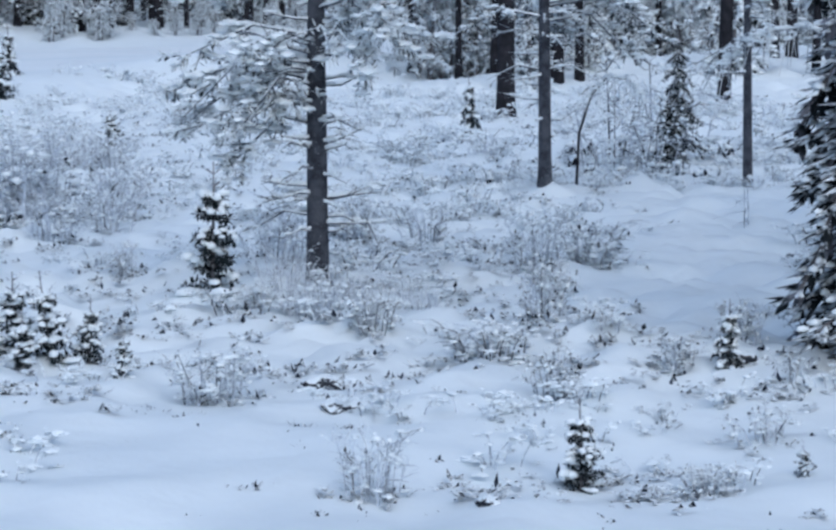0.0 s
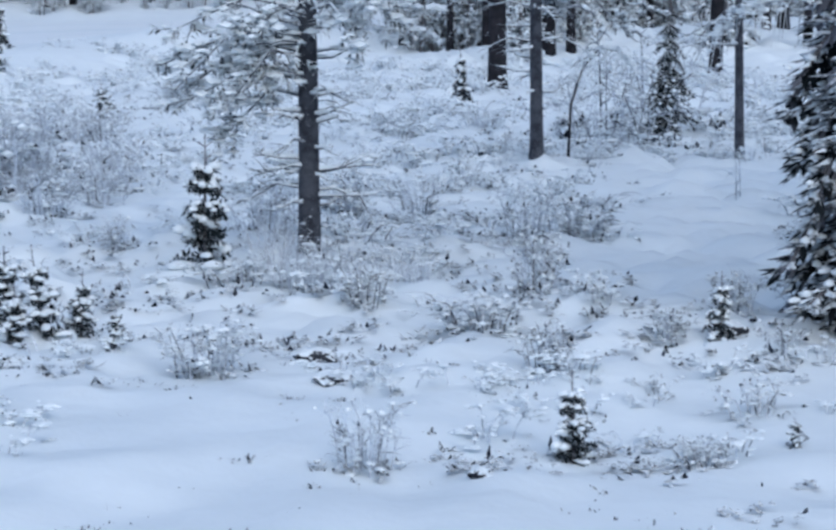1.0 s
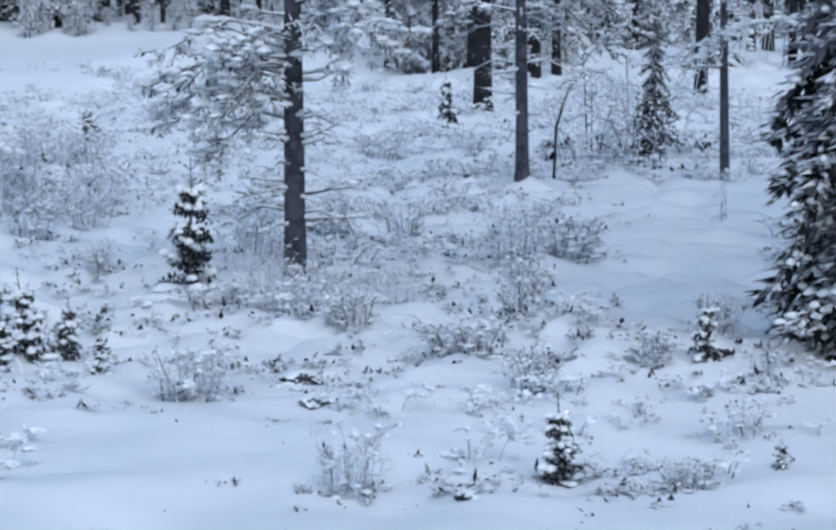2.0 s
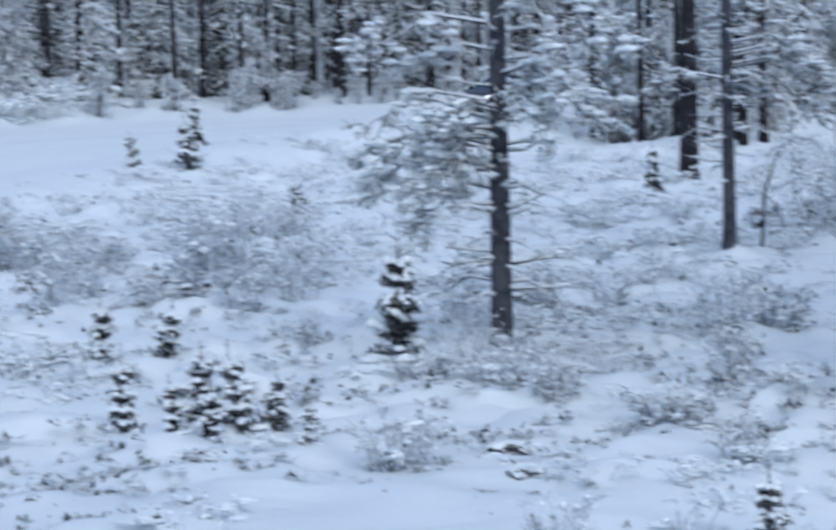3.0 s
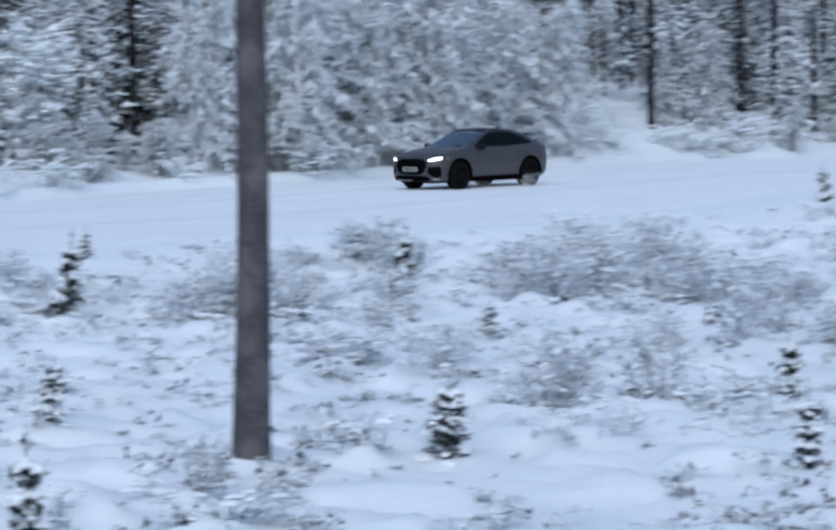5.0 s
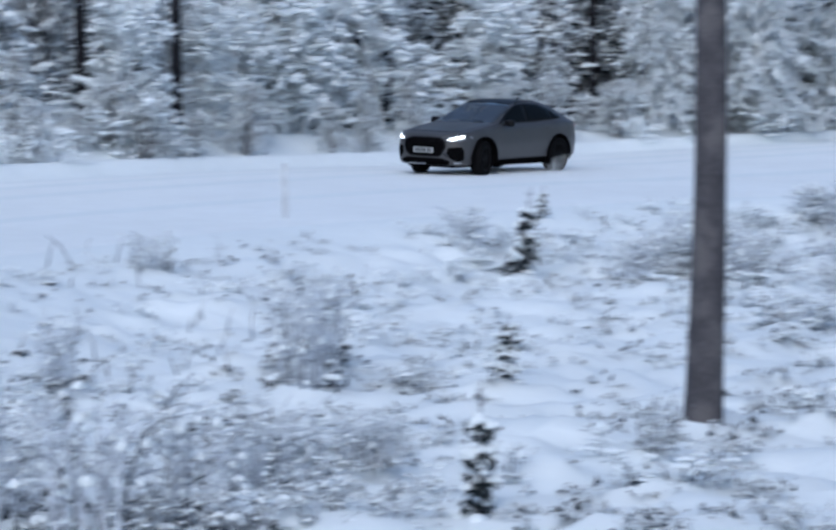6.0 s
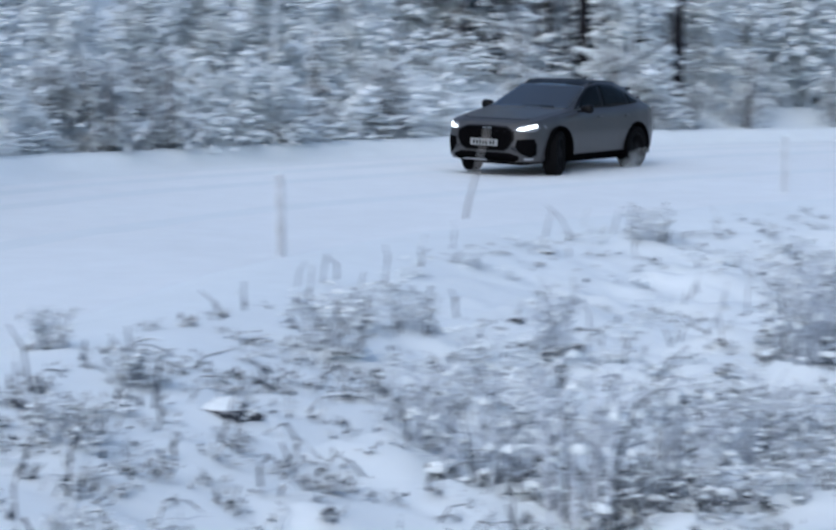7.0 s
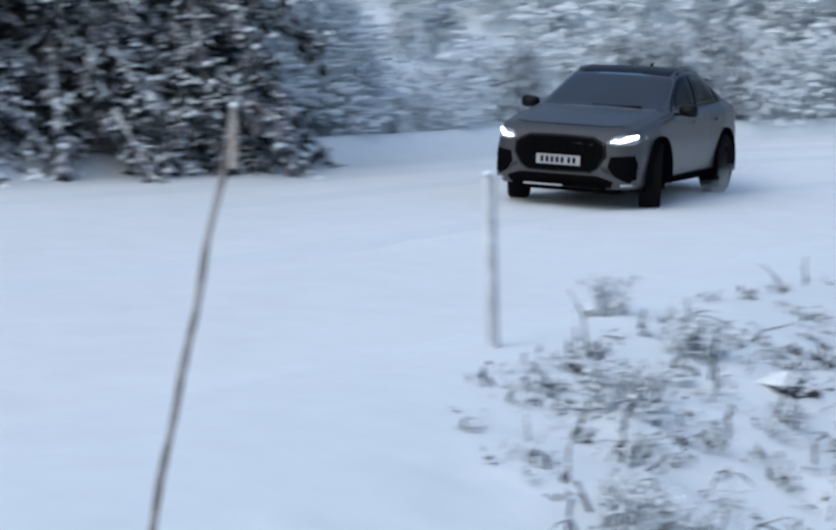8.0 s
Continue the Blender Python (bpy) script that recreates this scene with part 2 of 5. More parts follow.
def build_road():
    n, m = 260, 44
    a, b = along(INNER, n), along(OUTER, n)
    verts = []
    for i in range(n):
        for k in range(m):
            u = 0.07 + 0.86 * k / (m - 1)
            p = a[i].lerp(b[i], u)
            rut = -0.03 * math.exp(-((u - 0.70) / 0.025) ** 2) - 0.03 * math.exp(-((u - 0.84) / 0.025) ** 2) - 0.025 * math.exp(-((u - 0.42) / 0.03) ** 2)
            rough = 0.008 * noise.noise((p.x * 0.9, p.y * 0.9, 0)) + 0.006 * noise.noise((p.x * 3, p.y * 3, 5))
            z = 0.012 + rut + rough - 0.06 * (k in (0, m - 1))
            verts.append((p.x, p.y, z))
    lift = land(np.array([v[0] for v in verts]), np.array([v[1] for v in verts]))
    verts = [(x, y, z + h) for (x, y, z), h in zip(verts, lift.tolist())]
    faces = [(i * m + k, (i + 1) * m + k, (i + 1) * m + k + 1, i * m + k + 1) for i in range(n - 1) for k in range(m - 1)]
    me = bpy.data.meshes.new("road")
    me.from_pydata(verts, [], faces)
    me.materials.append(ROAD_SNOW)
    me.polygons.foreach_set("use_smooth", [True] * len(faces))
    tagged(new("road", me), "curved country road under packed white snow with shallow ruts", "road", kind="structure")


# ---------------------------------------------------------------- plants, each of unit height until copied
def spruce(seed, tiers=13, per=7, spread=0.30, droop=0.35, low=0.05, snow=0.75, fine=1.0, needle=None, label="", step=0.26, puff=1.0, crown_snow=0.0, ragged=0.0, taper=0.75, pad=0.0):
    """pad: size of the long cushions of snow on each bough; crown_snow: how much more snow lies on the upper boughs than on the skirt."""
    r = random.Random(seed)
    thing = new("spruce_tree")
    wood, green, white = Shape(), Shape(), Shape()
    lean = (r.uniform(-0.02, 0.02), r.uniform(-0.02, 0.02))
    wood.tube([(lean[0] * z, lean[1] * z, z) for z in (-0.12, 0.1, 0.4, 0.7, 0.9, 1.0)], [0.022, 0.018, 0.013, 0.008, 0.005, 0.002], 6)
    for i in range(tiers):
        z = min(0.97, max(low + (0.97 - low) * (i + r.uniform(-0.3 - ragged, 0.3 + ragged)) / tiers, 0.03))
        reach = spread * (1 - z) ** taper + 0.015
        for k in range(per):
            w = 2 * math.pi * (k + r.uniform(-0.35, 0.35)) / per + i
            ln = reach * r.uniform(0.55 - 0.4 * ragged, 1.2 + 0.3 * ragged)
            d = Vector((math.cos(w), math.sin(w), 0))
            rise = ln * droop * r.uniform(0.4, 1.4)
            base = Vector((lean[0] * z, lean[1] * z, z))
            pts = [base, base + d * ln * 0.5 - Vector((0, 0, rise * 0.35)), base + d * ln - Vector((0, 0, rise))]
            wood.tube(pts, [0.005, 0.0035, 0.002], 3)
            s = 0.22
            while s <= 1.02:
                p = pts[0].lerp(pts[1], s * 2) if s < 0.5 else pts[1].lerp(pts[2], s * 2 - 1)
                size = (0.26 * ln * (1.25 - 0.7 * s) + 0.012) * fine
                for sgn in (-1, 1, 0):
                    q = Matrix.Rotation(sgn * r.uniform(0.6, 1.1), 3, "Z") @ d
                    green.leaf(p, q + Vector((0, 0, -r.uniform(0.1, 0.9))), size * r.uniform(0.8, 1.4), size * 0.20)
                for _ in range(2):
                    green.leaf(p, d * 0.4 + Vector((r.uniform(-0.5, 0.5), r.uniform(-0.5, 0.5), -1)), size * r.uniform(0.6, 1.1), size * 0.18)
                if r.random() < snow - crown_snow * max(0, 0.35 - z) * 3:
                    white.blob(p + Vector((0, 0, size * 0.12)), size * r.uniform(0.35, 0.7) * puff, size * r.uniform(0.25, 0.45) * puff, size * r.uniform(0.14, 0.28) * puff, w, 4, r)
                s += step
            for u in (0.3, 0.52, 0.74, 0.94):
                if pad and r.random() < 0.72:
                    p = pts[0].lerp(pts[1], u * 2) if u < 0.5 else pts[1].lerp(pts[2], u * 2 - 1)
                    for j in range(3):
                        o = Vector((r.gauss(0, 0.07), r.gauss(0, 0.07), r.gauss(0.02, 0.03))) * ln
                        white.blob(p + o, ln * pad * r.uniform(0.10, 0.20), ln * pad * r.uniform(0.05, 0.12), ln * pad * r.uniform(0.03, 0.07) + 0.002, w + r.gauss(0, 0.4), 5, r)
    part("trunk", wood, RIMED_BARK, thing)
    mass("needle_cover", green, needle or NEEDLE, thing)
    mass("snow_cover", white, PUFF, thing, "lumps of fresh snow lying on the boughs").data.polygons.foreach_set("use_smooth", [True] * len(white.f))
    return tagged(thing, label or "small dark green spruce laden with fresh snow", "spruce")


def young_spruce(seed, tiers=9, spread=0.23, cover=0.85, dark_foot=0.25, needle=None):
    """Unit height: a narrow young tree whose boughs sag under cushions of snow, bare and dark at the foot."""
    r = random.Random(seed)
    thing = new("spruce_tree")
    wood, green, white = Shape(), Shape(), Shape()
    lx, ly = r.uniform(-0.06, 0.06), r.uniform(-0.06, 0.06)

    def axis(z):
        return Vector((lx * z, ly * z, z))
    wood.tube([axis(z) for z in (-0.15, 0.2, 0.6, 0.85, 1.0)], [0.02, 0.017, 0.011, 0.007, 0.004], 5)
    for k in range(7):
        w, z = r.uniform(0, 6.3), r.choice((0.80, 0.90))
        wood.tube([axis(z), axis(z) + Vector((math.cos(w) * 0.06, math.sin(w) * 0.06, 0.04))], [0.006, 0.004], 3)
    for i in range(tiers):
        z = 0.05 + 0.76 * (i + r.uniform(-0.5, 0.5)) / tiers
        reach = (spread * (1 - z) ** 0.8 + 0.02) * r.uniform(0.7, 1.25)
        for k in range(5):
            w = 2 * math.pi * (k + r.uniform(-0.5, 0.5)) / 5 + i * 0.6
            d = Vector((math.cos(w), math.sin(w), 0))
            ln = reach * r.uniform(0.5, 1.3)
            lift = r.uniform(-0.5, 0.7)
            pts = [axis(z), axis(z) + d * ln * 0.6 + Vector((0, 0, ln * (0.1 + 0.4 * lift))), axis(z) + d * ln + Vector((0, 0, ln * lift))]
            wood.tube(pts, [0.006, 0.004, 0.002], 3)
            clear = z < dark_foot or r.random() < 0.2
            for j in range(40 if clear else 24):
                u = r.uniform(0.05, 1.0)
                p = pts[0].lerp(pts[1], u * 2) if u < 0.5 else pts[1].lerp(pts[2], u * 2 - 1)
                q = d * r.uniform(0.0, 0.5) + Vector((r.uniform(-0.5, 0.5), r.uniform(-0.5, 0.5), r.uniform(-1.0, 1.0)))
                green.leaf(p, q, r.uniform(0.04, 0.085), r.uniform(0.010, 0.018))
            if r.random() < (cover if not clear else cover * 0.3):
                for u in (0.35, 0.65, 0.95):
                    p = pts[0].lerp(pts[1], u * 2) if u < 0.5 else pts[1].lerp(pts[2], u * 2 - 1)
                    a = r.uniform(0.028, 0.06) * (1.1 - 0.45 * z)
                    white.blob(p + Vector((r.gauss(0, 0.015), r.gauss(0, 0.015), 0.03)), a * 1.35, a, a * r.uniform(0.6, 1.1), w, 7, r)
    for k in range(5):
        w = r.uniform(0, 6.3)
        white.blob((0.2 * math.cos(w), 0.2 * math.sin(w), 0.0), 0.12, 0.1, 0.05, w, 7, r)
    part("trunk", wood, RIMED_BARK, thing)
    mass("needle_cover", green, needle or NEEDLE, thing)
    mass("snow_cover", white, PUFF, thing, "cushions of fresh snow on the boughs").data.polygons.foreach_set("use_smooth", [True] * len(white.f))
    return tagged(thing, "young dark green spruce sagging under cushions of fresh snow", "spruce")


def shrub(seed, stems=16, wide=0.55, twigs=7, snow=0.6, bark=None, name="shrub", label="leafless shrub with rimed twigs under lumps of snow", thick=0.009, arch=0.25, leafy=0.0, lump=1.0, shade=0.4, foot=0, rise=-0.35):
    r = random.Random(seed)
    thing = new(name)
    pale, bare, white, dark = Shape(), Shape(), Shape(), Shape()
    for k in range(stems):
        wood = bare if r.random() < shade else pale
        w = r.uniform(0, 2 * math.pi)
        h = r.uniform(0.35, 1.0) ** 0.8
        out = wide * r.uniform(0.1, 1.0) * (0.6 + 0.4 * h)
        d = Vector((math.cos(w), math.sin(w), 0))
        base = d * r.uniform(0, 0.85) * wide
        base.z = -0.1
        bow = arch * r.random()
        pts = [base, base + d * out * 0.25 + Vector((0, 0, 0.1 + h * 0.5)), base + d * out * 0.6 + Vector((0, 0, 0.1 + h * 0.88)), base + d * out * (0.8 + bow) + Vector((0, 0, 0.1 + h * (1 - bow)))]
        wood.tube(pts, [thick, thick * 0.75, thick * 0.5, thick * 0.25], 3)
        for j in range(twigs):
            s = r.uniform(0.12, 1.0) * 2.99
            i = int(s)
            p = pts[i].lerp(pts[i + 1], s - i)
            q = Vector((r.uniform(-1, 1), r.uniform(-1, 1), r.uniform(rise, rise + 0.95))) + d * 0.4
            q.normalize()
            ln = r.uniform(0.07, 0.24)
            e = p + q * ln
            e2 = e + (q + Vector((r.uniform(-0.8, 0.8), r.uniform(-0.8, 0.8), -0.4))) * ln * 0.6
            wood.tube([p, e, e2], [thick * 0.5, thick * 0.36, thick * 0.18], 3)
            if r.random() < leafy:
                for _ in range(4):
                    dark.leaf(e, (r.uniform(-1, 1), r.uniform(-1, 1), r.uniform(-0.5, 0.6)), r.uniform(0.06, 0.12), 0.024)
            if r.random() < snow:
                c = r.choice((e, p.lerp(e, 0.5), e2))
                a = r.uniform(0.014, 0.04) * lump
                white.blob(c + Vector((0, 0, a * 0.3)), a * r.uniform(0.9, 1.6), a, a * r.uniform(0.5, 0.9), r.uniform(0, 3), 4, r)
    for k in range(foot):
        # dark undergrowth at the base, snow on top; its dark leaves also imitate shaded spots
        w, d = r.uniform(0, 6.3), wide * r.uniform(0.6, 1.35)
        c = Vector((d * math.cos(w), d * math.sin(w), r.uniform(-0.02, 0.10)))
        for _ in range(12):
            dark.leaf(c + Vector((r.gauss(0, 0.05), r.gauss(0, 0.05), r.uniform(-0.02, 0.05))), (r.uniform(-1, 1), r.uniform(-1, 1), r.uniform(-0.3, 0.7)), r.uniform(0.07, 0.15), r.uniform(0.02, 0.042))
        if r.random() < 0.7:
            a = r.uniform(0.04, 0.09)
            white.blob(c + Vector((0, 0, 0.08)), a * 1.6, a, a * 0.45, w, 6, r)
    for k in range(7 if stems > 8 else 0):
        w, d = r.uniform(0, 6.3), r.uniform(0.1, 0.9) * wide
        a = r.uniform(0.05, 0.10)
        white.blob((d * math.cos(w), d * math.sin(w), r.uniform(-0.06, 0.0)), a * 1.6, a * 1.4, a * 0.9, w, 7, r)
    mass("rimed_brushwood", pale, bark or FROST, thing)
    if bare.v:
        mass("bare_brushwood", bare, TWIG, thing)
    if dark.v:
        mass("withered_foliage", dark, HEATH, thing, "dark withered leaves")
    mass("snow_cover", white, PUFF, thing, "lumps of fresh snow on the twigs").data.polygons.foreach_set("use_smooth", [True] * len(white.f))
    return tagged(thing, label, "shrub")


def frosted_birch(seed, label="young birch white with hoar frost and snow", laden=0.16, lump=1.0, boughs=40, sprays=9, rime=None, grain=1.0):
    """Unit height; a rounded crown of fine white twigs that bow outwards."""
    r = random.Random(seed)
    thing = new("birch_tree")
    wood, frost, white = Shape(), Shape(), Shape()
    for s in range(3):
        w0 = r.uniform(0, 6.3)
        off = Vector((0.05 * math.cos(w0), 0.05 * math.sin(w0), 0))
        top = Vector((r.uniform(-0.18, 0.18), r.uniform(-0.18, 0.18), r.uniform(0.8, 1.0)))
        stem = [off + Vector((0, 0, -0.05)), off.lerp(top, 0.35), off.lerp(top, 0.7), top]
        wood.tube(stem, [0.014, 0.011, 0.007, 0.003], 5)
        for k in range(boughs):
            z = r.uniform(0.04, 1.0) ** 0.9
            p = off.lerp(top, z)
            w = r.uniform(0, 6.3)
            ln = 0.34 * (1.1 - z * 0.75) * r.uniform(0.5, 1.15)
            d = Vector((math.cos(w), math.sin(w), 0))
            pts = [p, p + d * ln * 0.5 + Vector((0, 0, 0.08)), p + d * ln + Vector((0, 0, r.uniform(-0.1, 0.05)))]
            wood.tube(pts, [0.005, 0.0035, 0.002], 3)
            for j in range(sprays):
                u = r.uniform(0.2, 1.0)
                a = pts[0].lerp(pts[1], u * 2) if u < 0.5 else pts[1].lerp(pts[2], u * 2 - 1)
                q = (d * r.uniform(0, 1) + Vector((r.uniform(-1, 1), r.uniform(-1, 1), r.uniform(-0.9, 0.5)))).normalized()
                g = r.uniform(0.04, 0.10) * grain
                frost.leaf(a, q, g, g * 0.18)
                frost.leaf(a, (q + Vector((r.uniform(-0.6, 0.6), r.uniform(-0.6, 0.6), -0.4))), g * 0.8, g * 0.1)
                if r.random() < laden:
                    m = r.uniform(0.008, 0.02) * lump
                    white.blob(a + q * g * 0.5, m * 1.4, m, m * 0.7, w, 4, r)
    part("trunk", wood, rime or RIMED_BARK, thing)
    mass("crown", frost, rime or CROWN_FROST, thing, "fine twigs white with frost")
    mass("snow_cover", white, PUFF, thing)
    return tagged(thing, label, "birch")


def pine(seed, tall, girth, dead=(0.8, 3.2), live=2.2, reach=1.2, boughs=26, bark=None, label="", low_live=(), dead_count=26, needle=None, lean=0.02, sway=0.0, tufts=9, clump=1.0, flare=0.10):
    """In metres: a straight trunk with dry snags below and snowy needles above."""
    r = random.Random(seed)
    thing = new("pine_tree")
    trunk, limbs, green, white = Shape(), Shape(), Shape(), Shape()
    lx, ly = r.uniform(-lean, lean), r.uniform(-lean, lean)

    def axis(z):
        return Vector((lx * z + sway * math.sin(z * 0.8), ly * z, z))
    zs = [-0.5, 0.0, 0.08, 0.3] + [0.3 + (tall - 0.3) * k / 26 for k in range(1, 27)]
    trunk.tube([axis(z) for z in zs], [girth * (0.5 * (1 - 0.8 * max(z, 0) / tall) + flare * math.exp(-max(z, 0) / 0.2)) * r.uniform(0.97, 1.03) for z in zs], 12)
    for k in range(dead_count):
        z = r.uniform(*dead)
        w = r.uniform(0, 6.3)
        ln = reach * r.uniform(0.15, 0.6)
        d = Vector((math.cos(w), math.sin(w), 0))
        p = axis(z)
        pts = [p, p + d * ln * 0.5 + Vector((0, 0, r.uniform(-0.05, 0.12) * ln)), p + d * ln + Vector((0, 0, r.uniform(-0.25, 0.3) * ln))]
        limbs.tube(pts, [0.019, 0.013, 0.006], 4)
        for j in range(5):
            a = pts[1].lerp(pts[2], r.random())
            q = (d + Vector((r.uniform(-1, 1), r.uniform(-1, 1), r.uniform(-0.5, 0.6)))).normalized() * ln * r.uniform(0.15, 0.4)
            limbs.tube([a, a + q * 0.5, a + q + Vector((0, 0, -0.02))], [0.007, 0.005, 0.002], 3)
        for j in range(3):
            a = pts[0].lerp(pts[1], r.random()) if j else pts[1].lerp(pts[2], r.random())
            white.blob(a + Vector((0, 0, 0.018)), 0.07 * r.uniform(0.6, 1.6), 0.018, 0.016, w, 5, r)
    starts = [(live + (tall - live) * (k + r.random()) / boughs, r.uniform(0, 6.3), reach * r.uniform(0.7, 1.2)) for k in range(boughs)] + list(low_live)
    for z, w, ln in starts:
        ln *= max(0.35, 1 - max(0, z - live) / (tall - live) * 0.6)
        d = Vector((math.cos(w), math.sin(w), 0))
        p = axis(z)
        pts = [p, p + d * ln * 0.45 + Vector((0, 0, 0.08 * ln)), p + d * ln + Vector((0, 0, -r.uniform(0.1, 0.5) * ln))]
        limbs.tube(pts, [0.026, 0.017, 0.006], 4)
        for j in range(tufts):
            u = r.uniform(0.3, 1.0)
            a = pts[0].lerp(pts[1], u * 2) if u < 0.5 else pts[1].lerp(pts[2], u * 2 - 1)
            q = (d * 0.5 + Vector((r.uniform(-1, 1), r.uniform(-1, 1), r.uniform(-0.8, 0.25)))).normalized() * r.uniform(0.12, 0.36)
            limbs.tube([a, a + q], [0.008, 0.003], 3)
            e = a + q
            for i in range(20):
                v = q.normalized() * 0.7 + Vector((r.uniform(-1, 1), r.uniform(-1, 1), r.uniform(-1.0, 0.45)))
                green.leaf(a + q * r.uniform(0.2, 1.0), v, r.uniform(0.06, 0.14), 0.010)
            if r.random() < 0.8:
                m = r.uniform(0.028, 0.065) * clump
                white.blob(e + Vector((0, 0, 0.02)), m * 1.4, m, m * 0.5, w, 4, r)
                white.blob(a + q * 0.5 + Vector((0, 0, 0.02)), m * 1.1, m * 0.7, m * 0.45, w + 1, 4, r)
    part("trunk", trunk, bark or PINE_BARK, thing, smooth=True)
    mass("limb_work", limbs, TWIG, thing)
    if green.v:
        mass("needle_cover", green, needle or RIMED_NEEDLE, thing)
    mass("snow_cover", white, PUFF, thing, "fresh snow lying along the branches")
    return tagged(thing, label or "tall pine with snow on its branches", "pine")


def smooth_snow(x, y):
    """The even slope of the clearing, where little shows through."""
    edge = 0.085 + 0.05 * noise.noise((x * 0.7, y * 0.7, 51.0))
    return edge * y < x < 0.165 * y and 17.5 + 40 * (edge - 0.085) < y < 32


def put(thing, x, y, scale, turn, wide=1.0, sink=0.03, label="", group=""):
    z = height(x, y) - sink * min(scale, 1)
    ob = copy_thing(thing, Matrix.Translation((x, y, z)) @ Matrix.Rotation(turn, 4, "Z") @ Matrix.Diagonal((scale * wide, scale * wide, scale, 1)))
    return tagged(ob, label, group=group)


def drop(thing):
    for o in list(thing.children_recursive) + [thing]:
        bpy.data.objects.remove(o)


def build_trees():
    # single trees of the clearing
    pa = pine(11, 9.5, 0.21, dead=(0.5, 3.0), live=2.2, reach=1.25, boughs=40, dead_count=64, tufts=16, clump=1.4, label="rough-barked pine with dry rimed snags and a snowy crown",
              low_live=[(1.75, 3.3, 1.1), (1.95, 2.8, 1.25), (2.2, 3.6, 1.3), (2.1, 2.3, 1.0), (2.35, 3.1, 1.3), (1.55, 3.0, 0.8), (2.3, 4.2, 1.1), (1.7, 3.7, 0.9), (2.05, 3.15, 1.35), (1.9, 3.9, 1.0), (2.5, 0.3, 1.0), (2.35, 0.0, 0.7), (2.6, 5.4, 1.1)])
    pa.matrix_basis = Matrix.Translation((-0.93, 21.31, height(-0.93, 21.31)))
    pb = pine(12, 14, 0.42, dead=(6, 10), dead_count=10, live=8, boughs=10, reach=1.6, bark=DARK_BARK, lean=0.01, label="thick dark bare pine trunk rising from snow")
    pb.matrix_basis = Matrix.Translation((1.91, 50.39, height(1.91, 50.39)))
    pc = pine(13, 10, 0.19, dead=(0.5, 3.2), dead_count=46, live=2.0, boughs=30, reach=1.3, needle=SNOWY_NEEDLE, tufts=13, clump=1.2, label="slender pine with rimed twigs down its trunk", low_live=[(2.2, 0.1, 1.4), (2.45, -0.1, 1.7), (2.55, 0.3, 1.6), (2.4, 0.2, 1.6), (2.6, -0.3, 1.7), (2.7, 0.6, 1.5), (2.3, 1.2, 1.1)])
    pc.matrix_basis = Matrix.Translation((1.73, 31.42, height(1.73, 31.42)))
    pd = pine(14, 8, 0.14, dead=(1.6, 3.0), dead_count=10, live=2.4, boughs=18, reach=1.5, label="thin grey pine stem bowed with snowy boughs")
    pd.matrix_basis = Matrix.Translation((4.64, 32.44, height(4.64, 32.44)))
    pi = pine(15, 13, 0.36, dead=(3, 8), dead_count=14, live=5, boughs=16, reach=1.6, bark=DARK_BARK, label="dark pine trunk with snowy boughs above")
    pi.matrix_basis = Matrix.Translation((7.44, 56.38, height(7.44, 56.38)))
    pj = pine(16, 13, 0.36, dead=(3, 8), dead_count=12, live=5, boughs=16, reach=1.6, bark=DARK_BARK, label="far dark pine trunk behind the clearing")
    pj.matrix_basis = Matrix.Translation((11.6, 72.0, height(11.6, 72)))
    pu = pine(17, 13, 0.29, flare=0.05, dead=(8, 9), dead_count=3, live=9, boughs=12, reach=1.5, bark=POLE_BARK, lean=0.004, sway=0.03, label="smooth bare pine trunk grey with rime in deep snow")
    pu.matrix_basis = Matrix.Translation((-7.69, 15.9, height(-7.69, 15.9))) @ Matrix.Rotation(0.015, 4, (-0.54, 0.84, 0))


